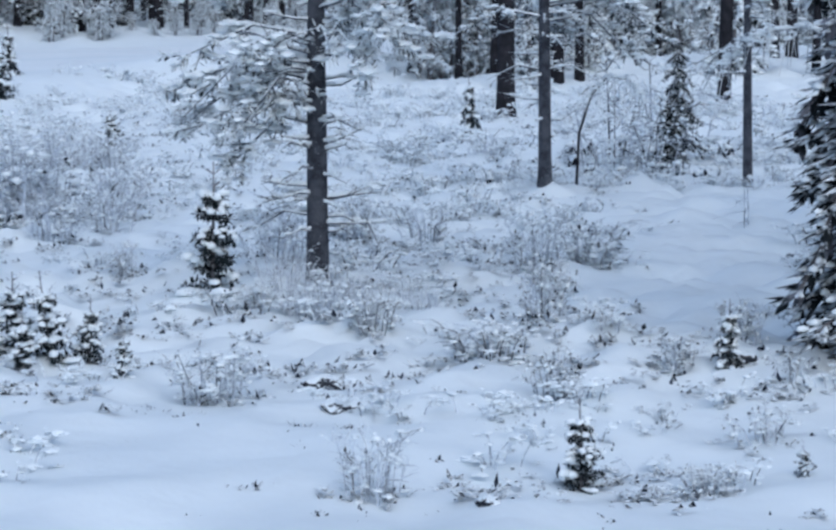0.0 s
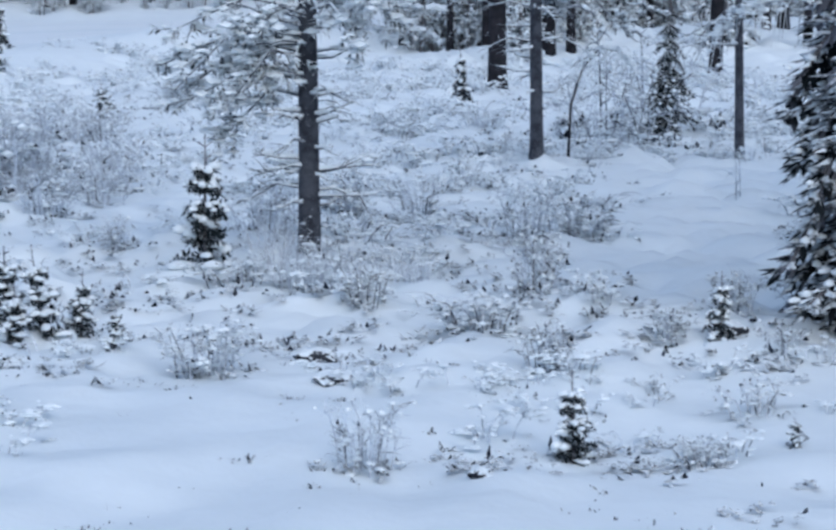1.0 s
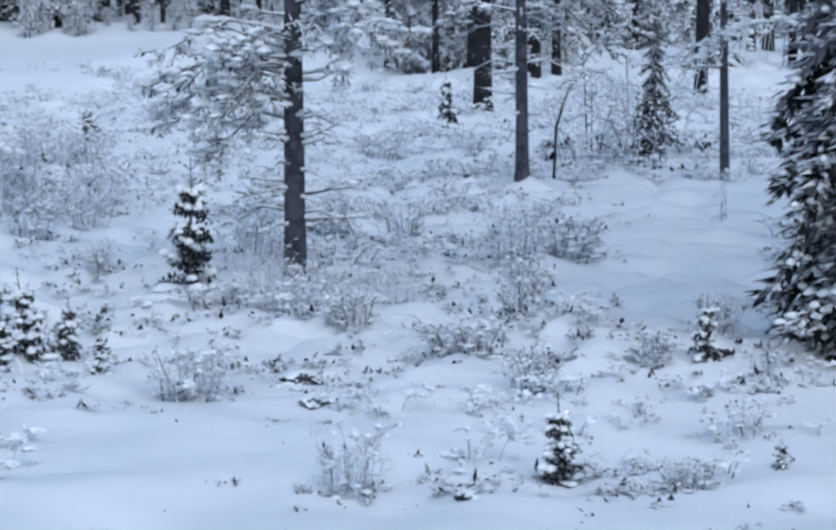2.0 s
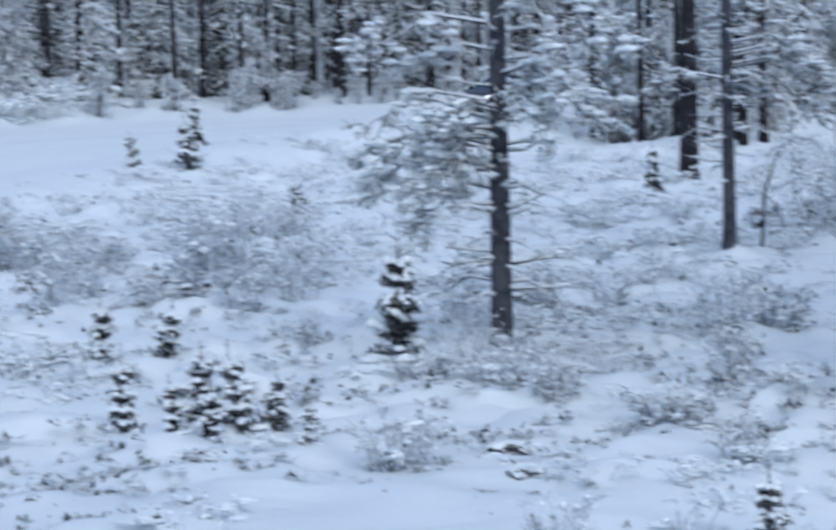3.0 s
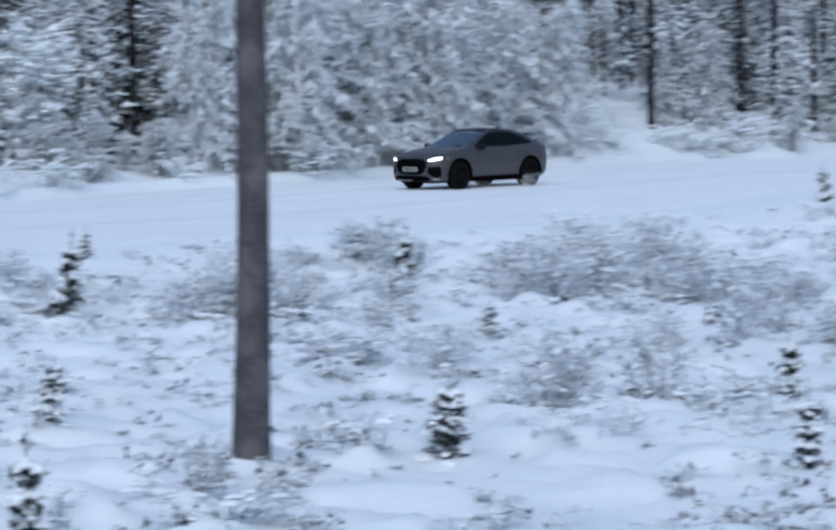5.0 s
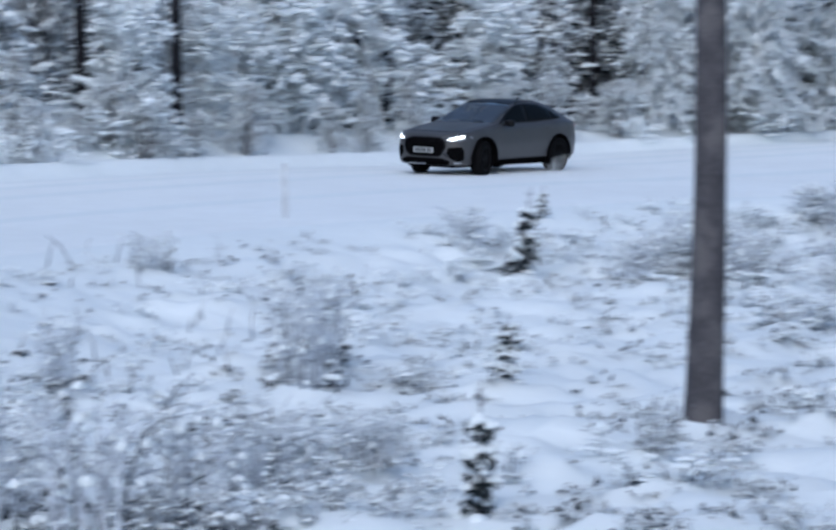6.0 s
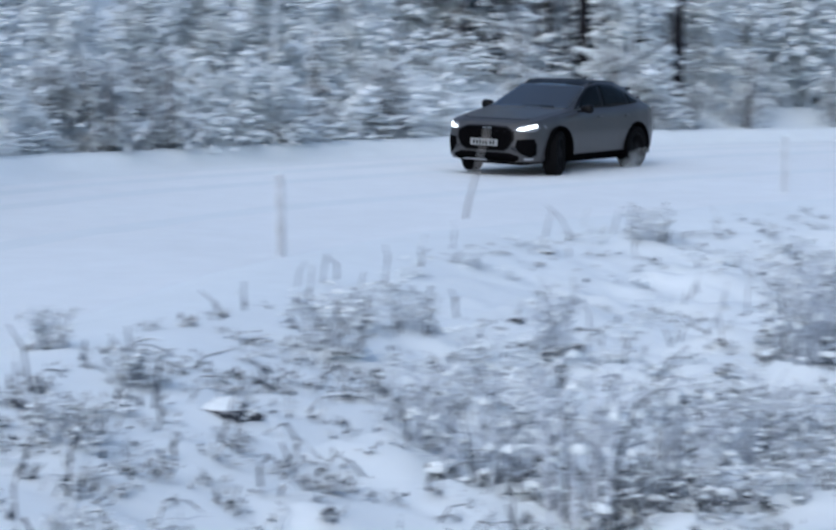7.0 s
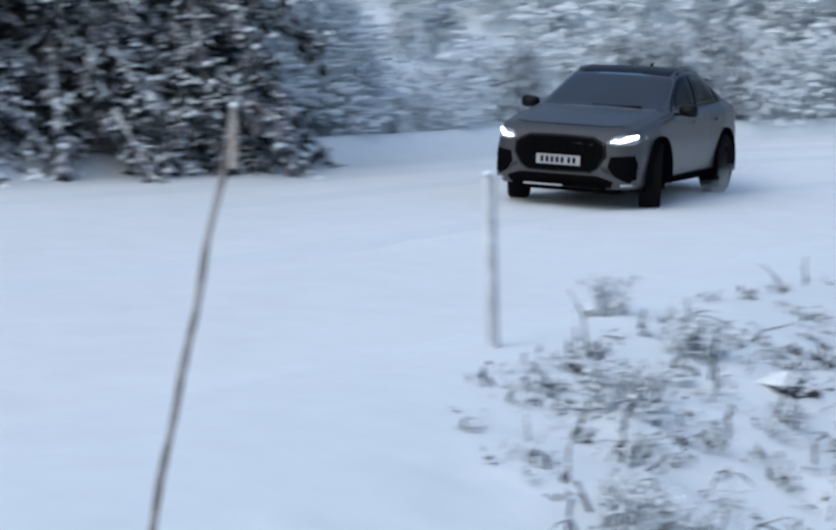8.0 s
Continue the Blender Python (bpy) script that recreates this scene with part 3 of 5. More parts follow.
def build_forest():
    r = random.Random(5)
    spruces = [spruce(100 + k, tiers=20, per=7, spread=0.2 + 0.03 * k, droop=0.8, snow=0.05, needle=SNOWY_NEEDLE, pad=0.75, ragged=1.2, taper=0.55, label="forest spruce hung with heavy fresh snow", step=0.26, fine=0.85) for k in range(3)]
    darker = [spruce(110 + k, tiers=34, per=9, spread=0.24, droop=0.5, snow=0.05, pad=0.45, label="tall dark green spruce with snow on its boughs", step=0.14, fine=0.55) for k in range(2)]
    birches = [frosted_birch(120 + k) for k in range(3)]
    laden = [frosted_birch(125 + k, "birch scrub buried in frost and fresh snow", 0.8, 1.5, 24, 8, RIME) for k in range(3)]
    pines = [pine(130 + k, 11, 0.27, dead=(0.5, 4.0), dead_count=24, live=1.6 + 1.0 * k, boughs=24, reach=1.5, tufts=7, clump=1.7, needle=NEEDLE, bark=DARK_BARK, label="forest pine with snowy lower boughs") for k in range(3)]
    stand = [frosted_birch(140 + k, "tall birch drooping white with frost and snow", 0.03, 1.0, 56, 26, RIME, 0.62) for k in range(2)]
    edge = along(OUTER[:-2], 150)
    for i in range(2, len(edge) - 1):
        p, way = edge[i], (edge[i + 1] - edge[i - 1]).normalized()
        out = Vector((-way.y, way.x))
        for row, (lo, hi) in enumerate(((0.8, 2.4), (2.4, 6.0), (6.0, 11), (11, 20), (20, 30), (30, 42), (42, 60))):
            if r.random() < (0.2, 0.12, 0.12, 0.12, 0.1, 0.1, 0.1)[row]:
                continue
            if row and r.random() < (0.72 if p.y < 27 else 0.35 if p.y < 36 else 0.0):
                continue
            q = p + out * r.uniform(lo, hi) + way * r.uniform(-0.8, 0.8)
            k = r.random()
            turn = r.uniform(0, 6.3)
            if row < 2 and math.hypot(q.x + 26, q.y - 80) < 5:
                continue
            frosty = 0.5 + 0.5 * noise.noise((q.x * 0.09, q.y * 0.09, 4.0)) + (0.6 if q.y < 35 else 0.0)
            if p.y < 36 and row:
                if k < 0.88:
                    put(r.choice(laden), q.x, q.y, r.uniform(1.6, 3.0) + 0.5 * row, turn, r.uniform(1.0, 1.4), group="forest edge")
                elif k < 0.93:
                    put(r.choice(pines), q.x, q.y, r.uniform(0.85, 1.2), turn, group="forest")
            elif 36 < p.y < 66 and row and k < 0.5:
                put(r.choice(laden), q.x, q.y, r.uniform(2.6, 4.6) + 0.4 * row, turn, r.uniform(0.9, 1.3), group="forest edge")
            elif row == 0:
                if k < 0.6:
                    put(r.choice(birches), q.x, q.y, r.uniform(0.6, 1.9), turn, r.uniform(1.1, 1.6), group="forest edge")
                elif k < 0.8:
                    put(r.choice(spruces), q.x, q.y, r.uniform(0.8, 2.4), turn, r.uniform(1.0, 1.3), group="forest edge")
            elif row == 1:
                if k < (0.25 + 0.6 * frosty if q.y < 80 else 0.15):
                    put(r.choice(birches), q.x, q.y, r.uniform(2.4, 5.0), turn, r.uniform(1.0, 1.3), group="forest edge")
                elif k < (0.75 if q.y < 78 else 0.35):
                    put(r.choice(spruces), q.x, q.y, r.uniform(3.0, 6.5), turn, 1.0, group="forest edge")
                else:
                    put(r.choice(pines), q.x, q.y, r.uniform(0.8, 1.1), turn, group="forest")
            else:
                if q.y > 78 and k > 0.8:
                    put(r.choice(birches), q.x, q.y, r.uniform(1.6, 3.6), turn, r.uniform(1.1, 1.5), group="forest edge")
                elif k < (0.62 if q.y > 78 else 0.42 if frosty < 0.9 else 0.2) or row > 3 and k < 0.6:
                    put(r.choice(pines), q.x, q.y, r.uniform(0.85, 1.25), turn, group="forest")
                elif k < (0.66 if frosty < 0.9 or q.y > 78 else 0.42):
                    put(r.choice(spruces), q.x, q.y, r.uniform(5, 9), turn, 0.95, group="forest")
                elif k < (0.78 if frosty < 0.9 else 0.45) or row > 3 or q.y > 80:
                    put(r.choice(darker), q.x, q.y, r.uniform(6, 10), turn, 0.9, group="forest")
                else:
                    put(r.choice(birches), q.x, q.y, r.uniform(4, 7), turn, group="forest")
    # a stand of tall frosted birches at the road's far side
    for x, y, h in ((-28.6, 63.0, 6.5), (-29.8, 65.5, 7.5), (-28.0, 67.0, 6.0), (-28.8, 69.5, 7.0), (-27.0, 70.5, 5.6), (-28.4, 73.5, 7.5), (-26.8, 75.0, 6.5), (-25.9, 77.6, 5.5), (-28.0, 78.5, 7.5), (-30.5, 60.0, 6.0), (-30.8, 71.5, 8.0)):
        put(r.choice(stand), x, y, h, r.uniform(0, 6.3), r.uniform(0.95, 1.25), group="birches by the road")
    # the wood to the right of the road, behind the clearing
    for k in range(34):
        y = r.uniform(58, 92)
        x = r.uniform(0.03, 0.27) * y
        if side_of(INNER, x, y) > -2.5 or math.hypot(x - 7.4, y - 62) < 4:
            continue
        kind = r.random()
        if kind < 0.35:
            put(r.choice(pines), x, y, r.uniform(0.8, 1.2), r.uniform(0, 6.3), group="forest")
        elif kind < 0.75:
            put(r.choice(spruces), x, y, r.uniform(2.0, 6), r.uniform(0, 6.3), group="forest")
        else:
            put(r.choice(birches), x, y, r.uniform(2.5, 4.5), r.uniform(0, 6.3), 1.2, group="forest")
    # the thick growth on the inside of the road, which hides its far stretch
    for k in range(44):
        u = r.random()
        x, y = -3.4 + 18 * u + r.uniform(1.5, 5.5), 73.5 + 25 * u - r.uniform(0.5, 4.5)
        if side_of(INNER, x, y) > -1.2:
            continue
        kind = r.random()
        thing, h = (r.choice(birches), r.uniform(2.6, 4.5)) if kind < 0.5 else (r.choice(spruces), r.uniform(3.0, 6.5)) if kind < 0.85 else (r.choice(pines), r.uniform(0.8, 1.0))
        put(thing, x, y, h, r.uniform(0, 6.3), 1.15 if h > 1.5 else 1.0, group="forest edge")
    # taller trees beside the clearing, out of view, added to shade its right side
    for x, y in ((7.2, 24.0), (8.5, 30.5), (9.3, 37.0), (6.6, 19.0), (10.5, 44.0), (9.0, 26.5)):
        put(darker[1], x, y, 8.5, r.uniform(0, 6.3), 1.0, group="forest") if x < 8 else put(r.choice(pines), x, y, 1.1, r.uniform(0, 6.3), group="forest")
    # frosted scrub on the slope beyond the bend
    line = along(OUTER[2:6], 40)
    for k in range(80):
        i = r.randint(1, 38)
        way = (line[i + 1] - line[i - 1]).normalized()
        q = line[i] + Vector((-way.y, way.x)) * (0.5 + 11 * r.random() ** 1.4)
        if q.y < 14.8:
            continue
        put(r.choice(laden), q.x, q.y, r.uniform(0.5, 1.7), r.uniform(0, 6.3), r.uniform(1.1, 1.7), group="forest edge")
    # low rimed scrub all over the slopes, too much to tell apart
    low = [shrub(160 + k, stems=13, wide=0.55, twigs=9, snow=0.75, bark=RIME, lump=2.2, arch=0.45, thick=0.008, shade=0.12, leafy=0.06) for k in range(4)]
    spots = []
    line = along(OUTER[2:9], 120)
    while len(spots) < 150:
        i = r.randint(1, 118)
        way = (line[i + 1] - line[i - 1]).normalized()
        q = line[i] + Vector((-way.y, way.x)) * (0.4 + 13 * r.random() ** 1.5)
        if q.y < 14.6 or (q.y > 36 and r.random() < 0.5):
            continue
        h = r.uniform(0.5, 1.25)
        w = h * r.uniform(1.0, 1.7)
        spots.append((r.choice(low), Matrix.Translation((q.x, q.y, height(q.x, q.y) - 0.04)) @ Matrix.Rotation(r.uniform(0, 6.3), 4, "Z") @ Matrix.Diagonal((w, w, h, 1))))
    while len(spots) < 190:
        q = Vector((r.uniform(-31, -19), r.uniform(68, 90)))
        if side_of(OUTER, q.x, q.y) < 0.6:
            continue
        h = r.uniform(0.5, 1.3)
        spots.append((r.choice(low), Matrix.Translation((q.x, q.y, height(q.x, q.y) - 0.04)) @ Matrix.Rotation(r.uniform(0, 6.3), 4, "Z") @ Matrix.Diagonal((h * 1.4, h * 1.4, h, 1))))
    joined_growth("hillside_scrub", spots, "low scrub white with rime on the snowy slope")
    for th in low:
        drop(th)
    # big dark spruces by the bend
    big = [spruce(150 + k, tiers=40, per=10, spread=0.24, droop=0.6, low=-0.02, snow=0.0, pad=0.25, step=0.085, fine=0.62, ragged=0.6, needle=BOUGH) for k in range(2)]
    for x, y, h, w in ((-27.2, 12.6, 9.0, 0.82), (-27.4, 10.9, 10.0, 0.85), (-26.8, 9.0, 9.5, 0.85), (-29.6, 12.8, 9.0, 0.85), (-30.4, 11.2, 10.5, 0.9), (-29.5, 8.2, 11.0, 0.9), (-28.9, 13.9, 7.0, 0.75)):
        put(r.choice(big), x, y, h, r.uniform(0, 6.3), w, sink=0.35, label="big dark spruce with snow on drooping boughs beside the road")
    sagging = spruce(118, tiers=24, per=8, spread=0.19, droop=1.0, low=0.04, snow=0.0, fine=1.0, step=0.16, pad=0.45, ragged=0.5, label="small dark spruce weighed down by snow")
    sagging.matrix_basis = Matrix.Translation((4.05, 36.4, height(4.05, 36.4))) @ Matrix.Diagonal((2.2, 2.2, 2.2, 1))
    # the near spruce at the clearing's side
    near = spruce(117, tiers=64, per=13, spread=0.115, droop=1.1, low=0.03, snow=0.0, fine=0.75, step=0.07, pad=0.36, taper=0.35, ragged=0.2, needle=BOUGH, label="near spruce with drooping snowy boughs")
    near.matrix_basis = Matrix.Translation((3.86, 17.0, height(3.86, 17.0))) @ Matrix.Diagonal((8.0, 8.0, 8.0, 1))
    for th in spruces + darker + birches + pines + laden + big + stand:
        drop(th)


SPRUCES = [
    (0.92, 12.82, 0.56), (-1.82, 20.38, 1.11), (-5.69, 43.31, 0.58), (2.21, 16.27, 0.51), (2.25, 13.2, 0.19), (1.08, 46.26, 1.23), (-2.12, 16.34, 0.29),
    (-3.52, 16.55, 0.60), (-4.01, 20.96, 0.57), (-4.77, 21.69, 0.64), (-2.72, 17.02, 0.66), (-3.04, 17.23, 0.66), (-3.05, 16.1, 0.42), (-9.62, 53.52, 1.35),
    (-10.65, 52.25, 0.84), (-5.33, 40.36, 0.58), (-12.53, 31, 1.09), (-9.37, 25.97, 0.41), (-6.87, 27.26, 0.39), (-10.08, 16.95, 0.57), (-7.41, 12.17, 0.82),
    (-15.84, 27.04, 1.2), (-17.86, 31.2, 0.51), (-6.34, 16.59, 0.68), (-10.27, 58.45, 1.28), (-2.48, 17.2, 0.52), (-2.88, 16.7, 0.5),
]
SHRUBS_CLEARING = [
    (-4.02, 26.52, 1.48, 1.6), (-1.37, 15.51, 0.41, 0.63), (-0.27, 12.37, 0.41, 0.48), (-1.53, 23.69, 0.63, 0.72), (-1.38, 19.55, 0.32, 0.68), (-0.83, 19.46, 0.36, 0.63),
    (-0.36, 18.4, 0.32, 0.43), (0.09, 25.39, 0.5, 0.82), (-0.71, 25.59, 0.53, 0.65), (1.13, 22.53, 0.5, 0.68), (1.68, 23.3, 0.51, 0.81), (1.03, 18.67, 0.59, 0.43),
    (0.55, 17.19, 0.3, 0.8), (0.92, 15.44, 0.41, 0.36), (1.85, 16.35, 0.23, 0.31), (2.45, 17.37, 0.43, 0.4), (2.16, 14.07, 0.28, 0.46), (1.59, 14.86, 0.17, 0.21),
    (2.6, 15.77, 0.28, 0.22), (-4.76, 47.56, 0.46, 1.32), (-0.26, 38.15, 0.37, 0.75), (1.22, 38.79, 0.38, 1.08),
]
SHRUBS_MIDDLE = [
    (1.62, 12.67, 0.18, 0.3), (-2.82, 21.87, 0.38, 0.33), (-6.59, 20.18, 0.71, 0.88), (-5.95, 21.32, 0.74, 0.82), (-10.12, 32.79, 1.22, 2.36), (-7.72, 30.93, 0.77, 1.47),
    (-6.83, 30.6, 0.65, 1.09), (-4.65, 27.29, 0.71, 1.03), (-11.3, 36.45, 1.19, 1.59), (-9.86, 35.53, 1.02, 1.53), (-13.04, 39.51, 0.86, 1.44), (-8.27, 21.58, 0.64, 1.06),
    (-11.47, 15.94, 1.02, 0.77), (-9.26, 12.48, 0.64, 0.71), (-8.53, 12.67, 0.37, 0.53), (-6.58, 20.06, 0.68, 0.97), (-14.95, 36.18, 0.86, 1.17), (-10.79, 33.42, 1.2, 1.44),
    (-11.28, 32.63, 0.87, 1.19), (-13.57, 26.83, 1.15, 0.9), (-17.36, 28.23, 0.65, 0.95), (-9.75, 22.53, 0.48, 1.14),
]
SHRUBS_BANK = [
    (-5.11, 14.23, 0.26, 0.7), (-10.85, 16.76, 0.28, 0.42), (-7.3, 14.31, 0.41, 0.34), (-9.82, 10.4, 0.87, 0.87), (-9.07, 10.39, 1.06, 0.97), (-8.79, 10.93, 0.82, 0.79),
    (-12.14, 17, 0.85, 0.9), (-18.01, 21.9, 0.49, 0.59), (-13.25, 12.24, 0.5, 0.7), (-14.21, 14.07, 0.42, 0.46), (-9.01, 11.99, 0.45, 0.59), (-8.6, 12.62, 0.36, 0.53),
    (-12.06, 9.36, 0.3, 0.5), (-14.24, 13.34, 0.4, 0.6), (-9.18, 6.68, 0.33, 0.25), (-13.55, 9.74, 0.35, 0.39), (-10.6, 10.51, 0.62, 0.69), (-8.96, 6.68, 0.3, 0.3),
    (-9.0, 6.9, 0.22, 0.29), (-13.26, 14.8, 0.65, 0.55),
]


def joined_growth(name, spots, label):
    """Copies of plants joined into one mesh, one material slot for each kind of part."""
    mats, verts, faces, slots, base = [], [], [], [], 0
    for thing, m in spots:
        turn, shift = np.array(m.to_3x3()), np.array(m.translation)
        for child in thing.children:
            me = child.data
            co = np.empty(len(me.vertices) * 3)
            me.vertices.foreach_get("co", co)
            verts.append(co.reshape(-1, 3) @ turn.T + shift)
            if me.materials[0] not in mats:
                mats.append(me.materials[0])
            faces += [tuple(v + base for v in q.vertices) for q in me.polygons]
            slots += [mats.index(me.materials[0])] * len(me.polygons)
            base += len(me.vertices)
    me = bpy.data.meshes.new(name)
    me.from_pydata(np.concatenate(verts).tolist(), [], faces)
    for mat in mats:
        me.materials.append(mat)
    me.polygons.foreach_set("material_index", slots)
    me.update()
    return tagged(new(name, me), label, "scrub", kind="stuff")


def build_plants():
    r = random.Random(9)
    small = [young_spruce(200 + k, 9 + k % 3, 0.20 + 0.03 * (k % 3), (1.0, 0.95, 1.0, 0.88, 0.95)[k], (0.18, 0.26, 0.08, 0.28, 0.15)[k]) for k in range(5)]
    for x, y, h in SPRUCES:
        ob = put(r.choice(small if h < 0.9 else small[1::2]), x, y, h * 1.05, r.uniform(0, 6.3), r.uniform(0.95, 1.3) if h < 0.7 else r.uniform(0.75, 1.0), group="young spruces of the field")
        ob.matrix_basis = ob.matrix_basis @ Matrix.Rotation(r.gauss(0, 0.06), 4, "X") @ Matrix.Rotation(r.gauss(0, 0.06), 4, "Y")
    bushes = [shrub(300 + k, stems=24, wide=0.5, twigs=10, snow=0.3, leafy=0.22, arch=0.45, lump=2.0, thick=0.015, bark=FLUFF, shade=0.3 if k < 2 else 0.1, foot=9, rise=-0.1) for k in range(4)]
    frosty = [shrub(310 + k, stems=24, wide=0.5, twigs=11, snow=0.14, leafy=0.06, lump=1.8, arch=0.3, thick=0.014, bark=FLUFF, shade=0.06, foot=13, rise=0.0, label="shrub of fine twigs white with hoar frost") for k in range(4)]
    heath = [shrub(320 + k, stems=13, wide=0.75, twigs=6, snow=0.5, leafy=0.85, thick=0.018, lump=2.2, arch=0.4, bark=FLUFF, foot=12, label="low dark heather under lumps of snow") for k in range(3)]
    mini = [shrub(330 + k, stems=7, wide=0.8, twigs=5, snow=0.85, leafy=0.9, thick=0.022, lump=3.4, arch=0.4, bark=FLUFF, shade=0.5, foot=7) for k in range(3)]
    thicket = 0
    while thicket < 62:
        yaw, d = math.radians(r.uniform(7, 27)), r.uniform(25, 41)
        x, y = -d * math.sin(yaw), d * math.cos(yaw)
        if -side_of(INNER, x, y) < 2.0 or noise.noise((x * 0.3, y * 0.3, 11.0)) < 0.0:
            continue
        thicket += 1
        put(r.choice(bushes[2:] + frosty), x, y, r.uniform(0.3, 0.85), r.uniform(0, 6.3), r.uniform(0.7, 1.3), group="frosted thicket of the field")
    for table in (SHRUBS_CLEARING, SHRUBS_MIDDLE, SHRUBS_BANK):
        for x, y, h, w in table:
            kind = heath + bushes[:2] if h < 0.33 else bushes + frosty[:2] if h < 0.6 else frosty
            if h > 0.8 and y > 24:
                # a broad low thicket of several bushes
                for j in range(3):
                    put(r.choice(frosty + bushes[2:]), x + r.uniform(-0.5, 0.5) * w, y + r.uniform(-0.8, 0.8), h * r.uniform(0.35, 0.72), r.uniform(0, 6.3), r.uniform(0.9, 1.4), group="shrubs of the field")
                continue
            put(r.choice(kind), x, y, h, r.uniform(0, 6.3), min(2.0, max(0.6, w / h / 1.25)), group="shrubs of the field")
    for x, y, h in ((-8.3, 10.9, 0.44), (-8.75, 10.6, 0.36), (-8.0, 11.3, 0.34), (-7.7, 11.7, 0.3), (-8.5, 11.9, 0.34), (-9.3, 13.2, 0.3), (-8.9, 13.7, 0.3), (-9.6, 13.0, 0.28), (-6.2, 13.6, 0.24), (-5.6, 12.8, 0.24), (-7.9, 13.2, 0.26), (-10.2, 14.4, 0.3), (-6.9, 14.6, 0.26), (2.95, 36.8, 0.5), (3.35, 36.2, 0.42), (2.5, 36.9, 0.36), (0.75, 24.6, 0.3), (-0.55, 23.6, 0.34)):
        put(r.choice(heath), x, y, h, r.uniform(0, 6.3), 1.1, group="heather of the field")
    # low growth all over the field, too much to tell apart
    spots = []
    while len(spots) < 650:
        y, x = r.uniform(12, 62), r.uniform(-22, 8)
        a = -side_of(INNER, x, y)
        if a < 0.6 or smooth_snow(x, y) or (x > -6 and y < 17.5) or noise.noise((x * 0.3, y * 0.3, 7.0)) + 0.6 * noise.noise((x * 0.9, y * 0.9, 17.0)) < (0.0 if a > 3 else -0.2) - 0.006 * (y - 12):
            continue
        h = r.uniform(0.10, 0.28) + 0.003 * y
        w = h * r.uniform(0.9, 1.6)
        spots.append((r.choice(mini), Matrix.Translation((x, y, height(x, y) - 0.02)) @ Matrix.Rotation(r.uniform(0, 6.3), 4, "Z") @ Matrix.Diagonal((w, w, h, 1))))
    while len(spots) < 800:
        y, x = r.uniform(12.5, 34), r.uniform(-4, 5.5)
        if abs(x) > 0.19 * y or smooth_snow(x, y) or noise.noise((x * 0.5, y * 0.5, 27.0)) + 0.5 * noise.noise((x * 1.4, y * 1.4, 37.0)) < 0.05:
            continue
        h = r.uniform(0.06, 0.2) + 0.002 * y
        w = h * r.uniform(1.0, 1.8)
        spots.append((r.choice(mini), Matrix.Translation((x, y, height(x, y) - 0.02)) @ Matrix.Rotation(r.uniform(0, 6.3), 4, "Z") @ Matrix.Diagonal((w, w, h, 1))))
    joined_growth("field_growth", spots, "low snow-covered scrub and heather of the field")
    bank = 0
    while bank < 10:
        yaw, d = math.radians(r.uniform(40, 56)), r.uniform(8.5, 17)
        x, y = -d * math.sin(yaw), d * math.cos(yaw)
        if not 0.5 < -side_of(INNER, x, y) < 5 or noise.noise((x * 0.7, y * 0.7, 20.0)) < -0.1:
            continue
        bank += 1
        put(r.choice(heath + bushes[:3]), x, y, r.uniform(0.14, 0.36), r.uniform(0, 6.3), r.uniform(0.9, 1.5), group="shrubs of the bank")
    for th in small + bushes + frosty + heath + mini:
        drop(th)
    # bowed frosted birch scrub and saplings of the clearing
    bowed = shrub(340, stems=9, wide=0.7, twigs=16, snow=0.5, bark=FLUFF, arch=0.9, foot=8, thick=0.012, name="bowed_birch", label="young birch bowed down by snow and frost")
    for x, y, h in ((3.0, 35.0, 1.6), (3.5, 34.2, 1.2), (3.9, 37.5, 2.2)):
        put(bowed, x, y, h, r.uniform(0, 6.3), 0.75)
    drop(bowed)
    # frosted grass about the foot of the pine
    grass = [shrub(350 + k, stems=34, wide=0.7, twigs=4, snow=0.3, bark=FLUFF, arch=0.35, thick=0.012, shade=0.1, leafy=0.05, name="grass_clump", label="clump of tall grass white with frost") for k in range(2)]
    for x, y, h in ((-0.78, 20.3, 0.34), (-1.3, 21.2, 0.36), (-0.4, 19.5, 0.30), (-0.12, 20.6, 0.26), (-1.0, 19.5, 0.26), (-0.55, 19.9, 0.32), (-1.15, 20.3, 0.32), (0.1, 19.9, 0.22)):
        put(r.choice(grass), x, y, h, r.uniform(0, 6.3), 1.25, group="grass clumps by the pine")
    for th in grass:
        drop(th)
    # young birches bent into arches by the snow
    for pts, girth, bark, twigs, label in (
            (((4.27, 21.0, -0.7), (4.2, 21.0, 0.75), (3.94, 20.95, 1.47), (3.5, 20.9, 1.72), (3.11, 20.85, 1.66), (2.85, 20.8, 1.5), (2.71, 20.8, 1.33)), 0.026, FROST, 70, "young birch arched over and coated in snow"),
            (((2.21, 32.3, -0.9), (2.25, 32.3, 0.07), (2.41, 32.3, 0.59), (2.65, 32.3, 0.87), (2.95, 32.3, 0.82), (3.14, 32.3, 0.56)), 0.022, DARK_BARK, 40, "thin dark sapling bent into an arch")):
        thing = new("bent_birch")
        stem, fine, white = Shape(), Shape(), Shape()
        way = [Vector(p) for p in pts]
        n = len(way) - 1
        stem.tube(way, [girth * (1 - 0.75 * k / n) for k in range(n + 1)], 7)
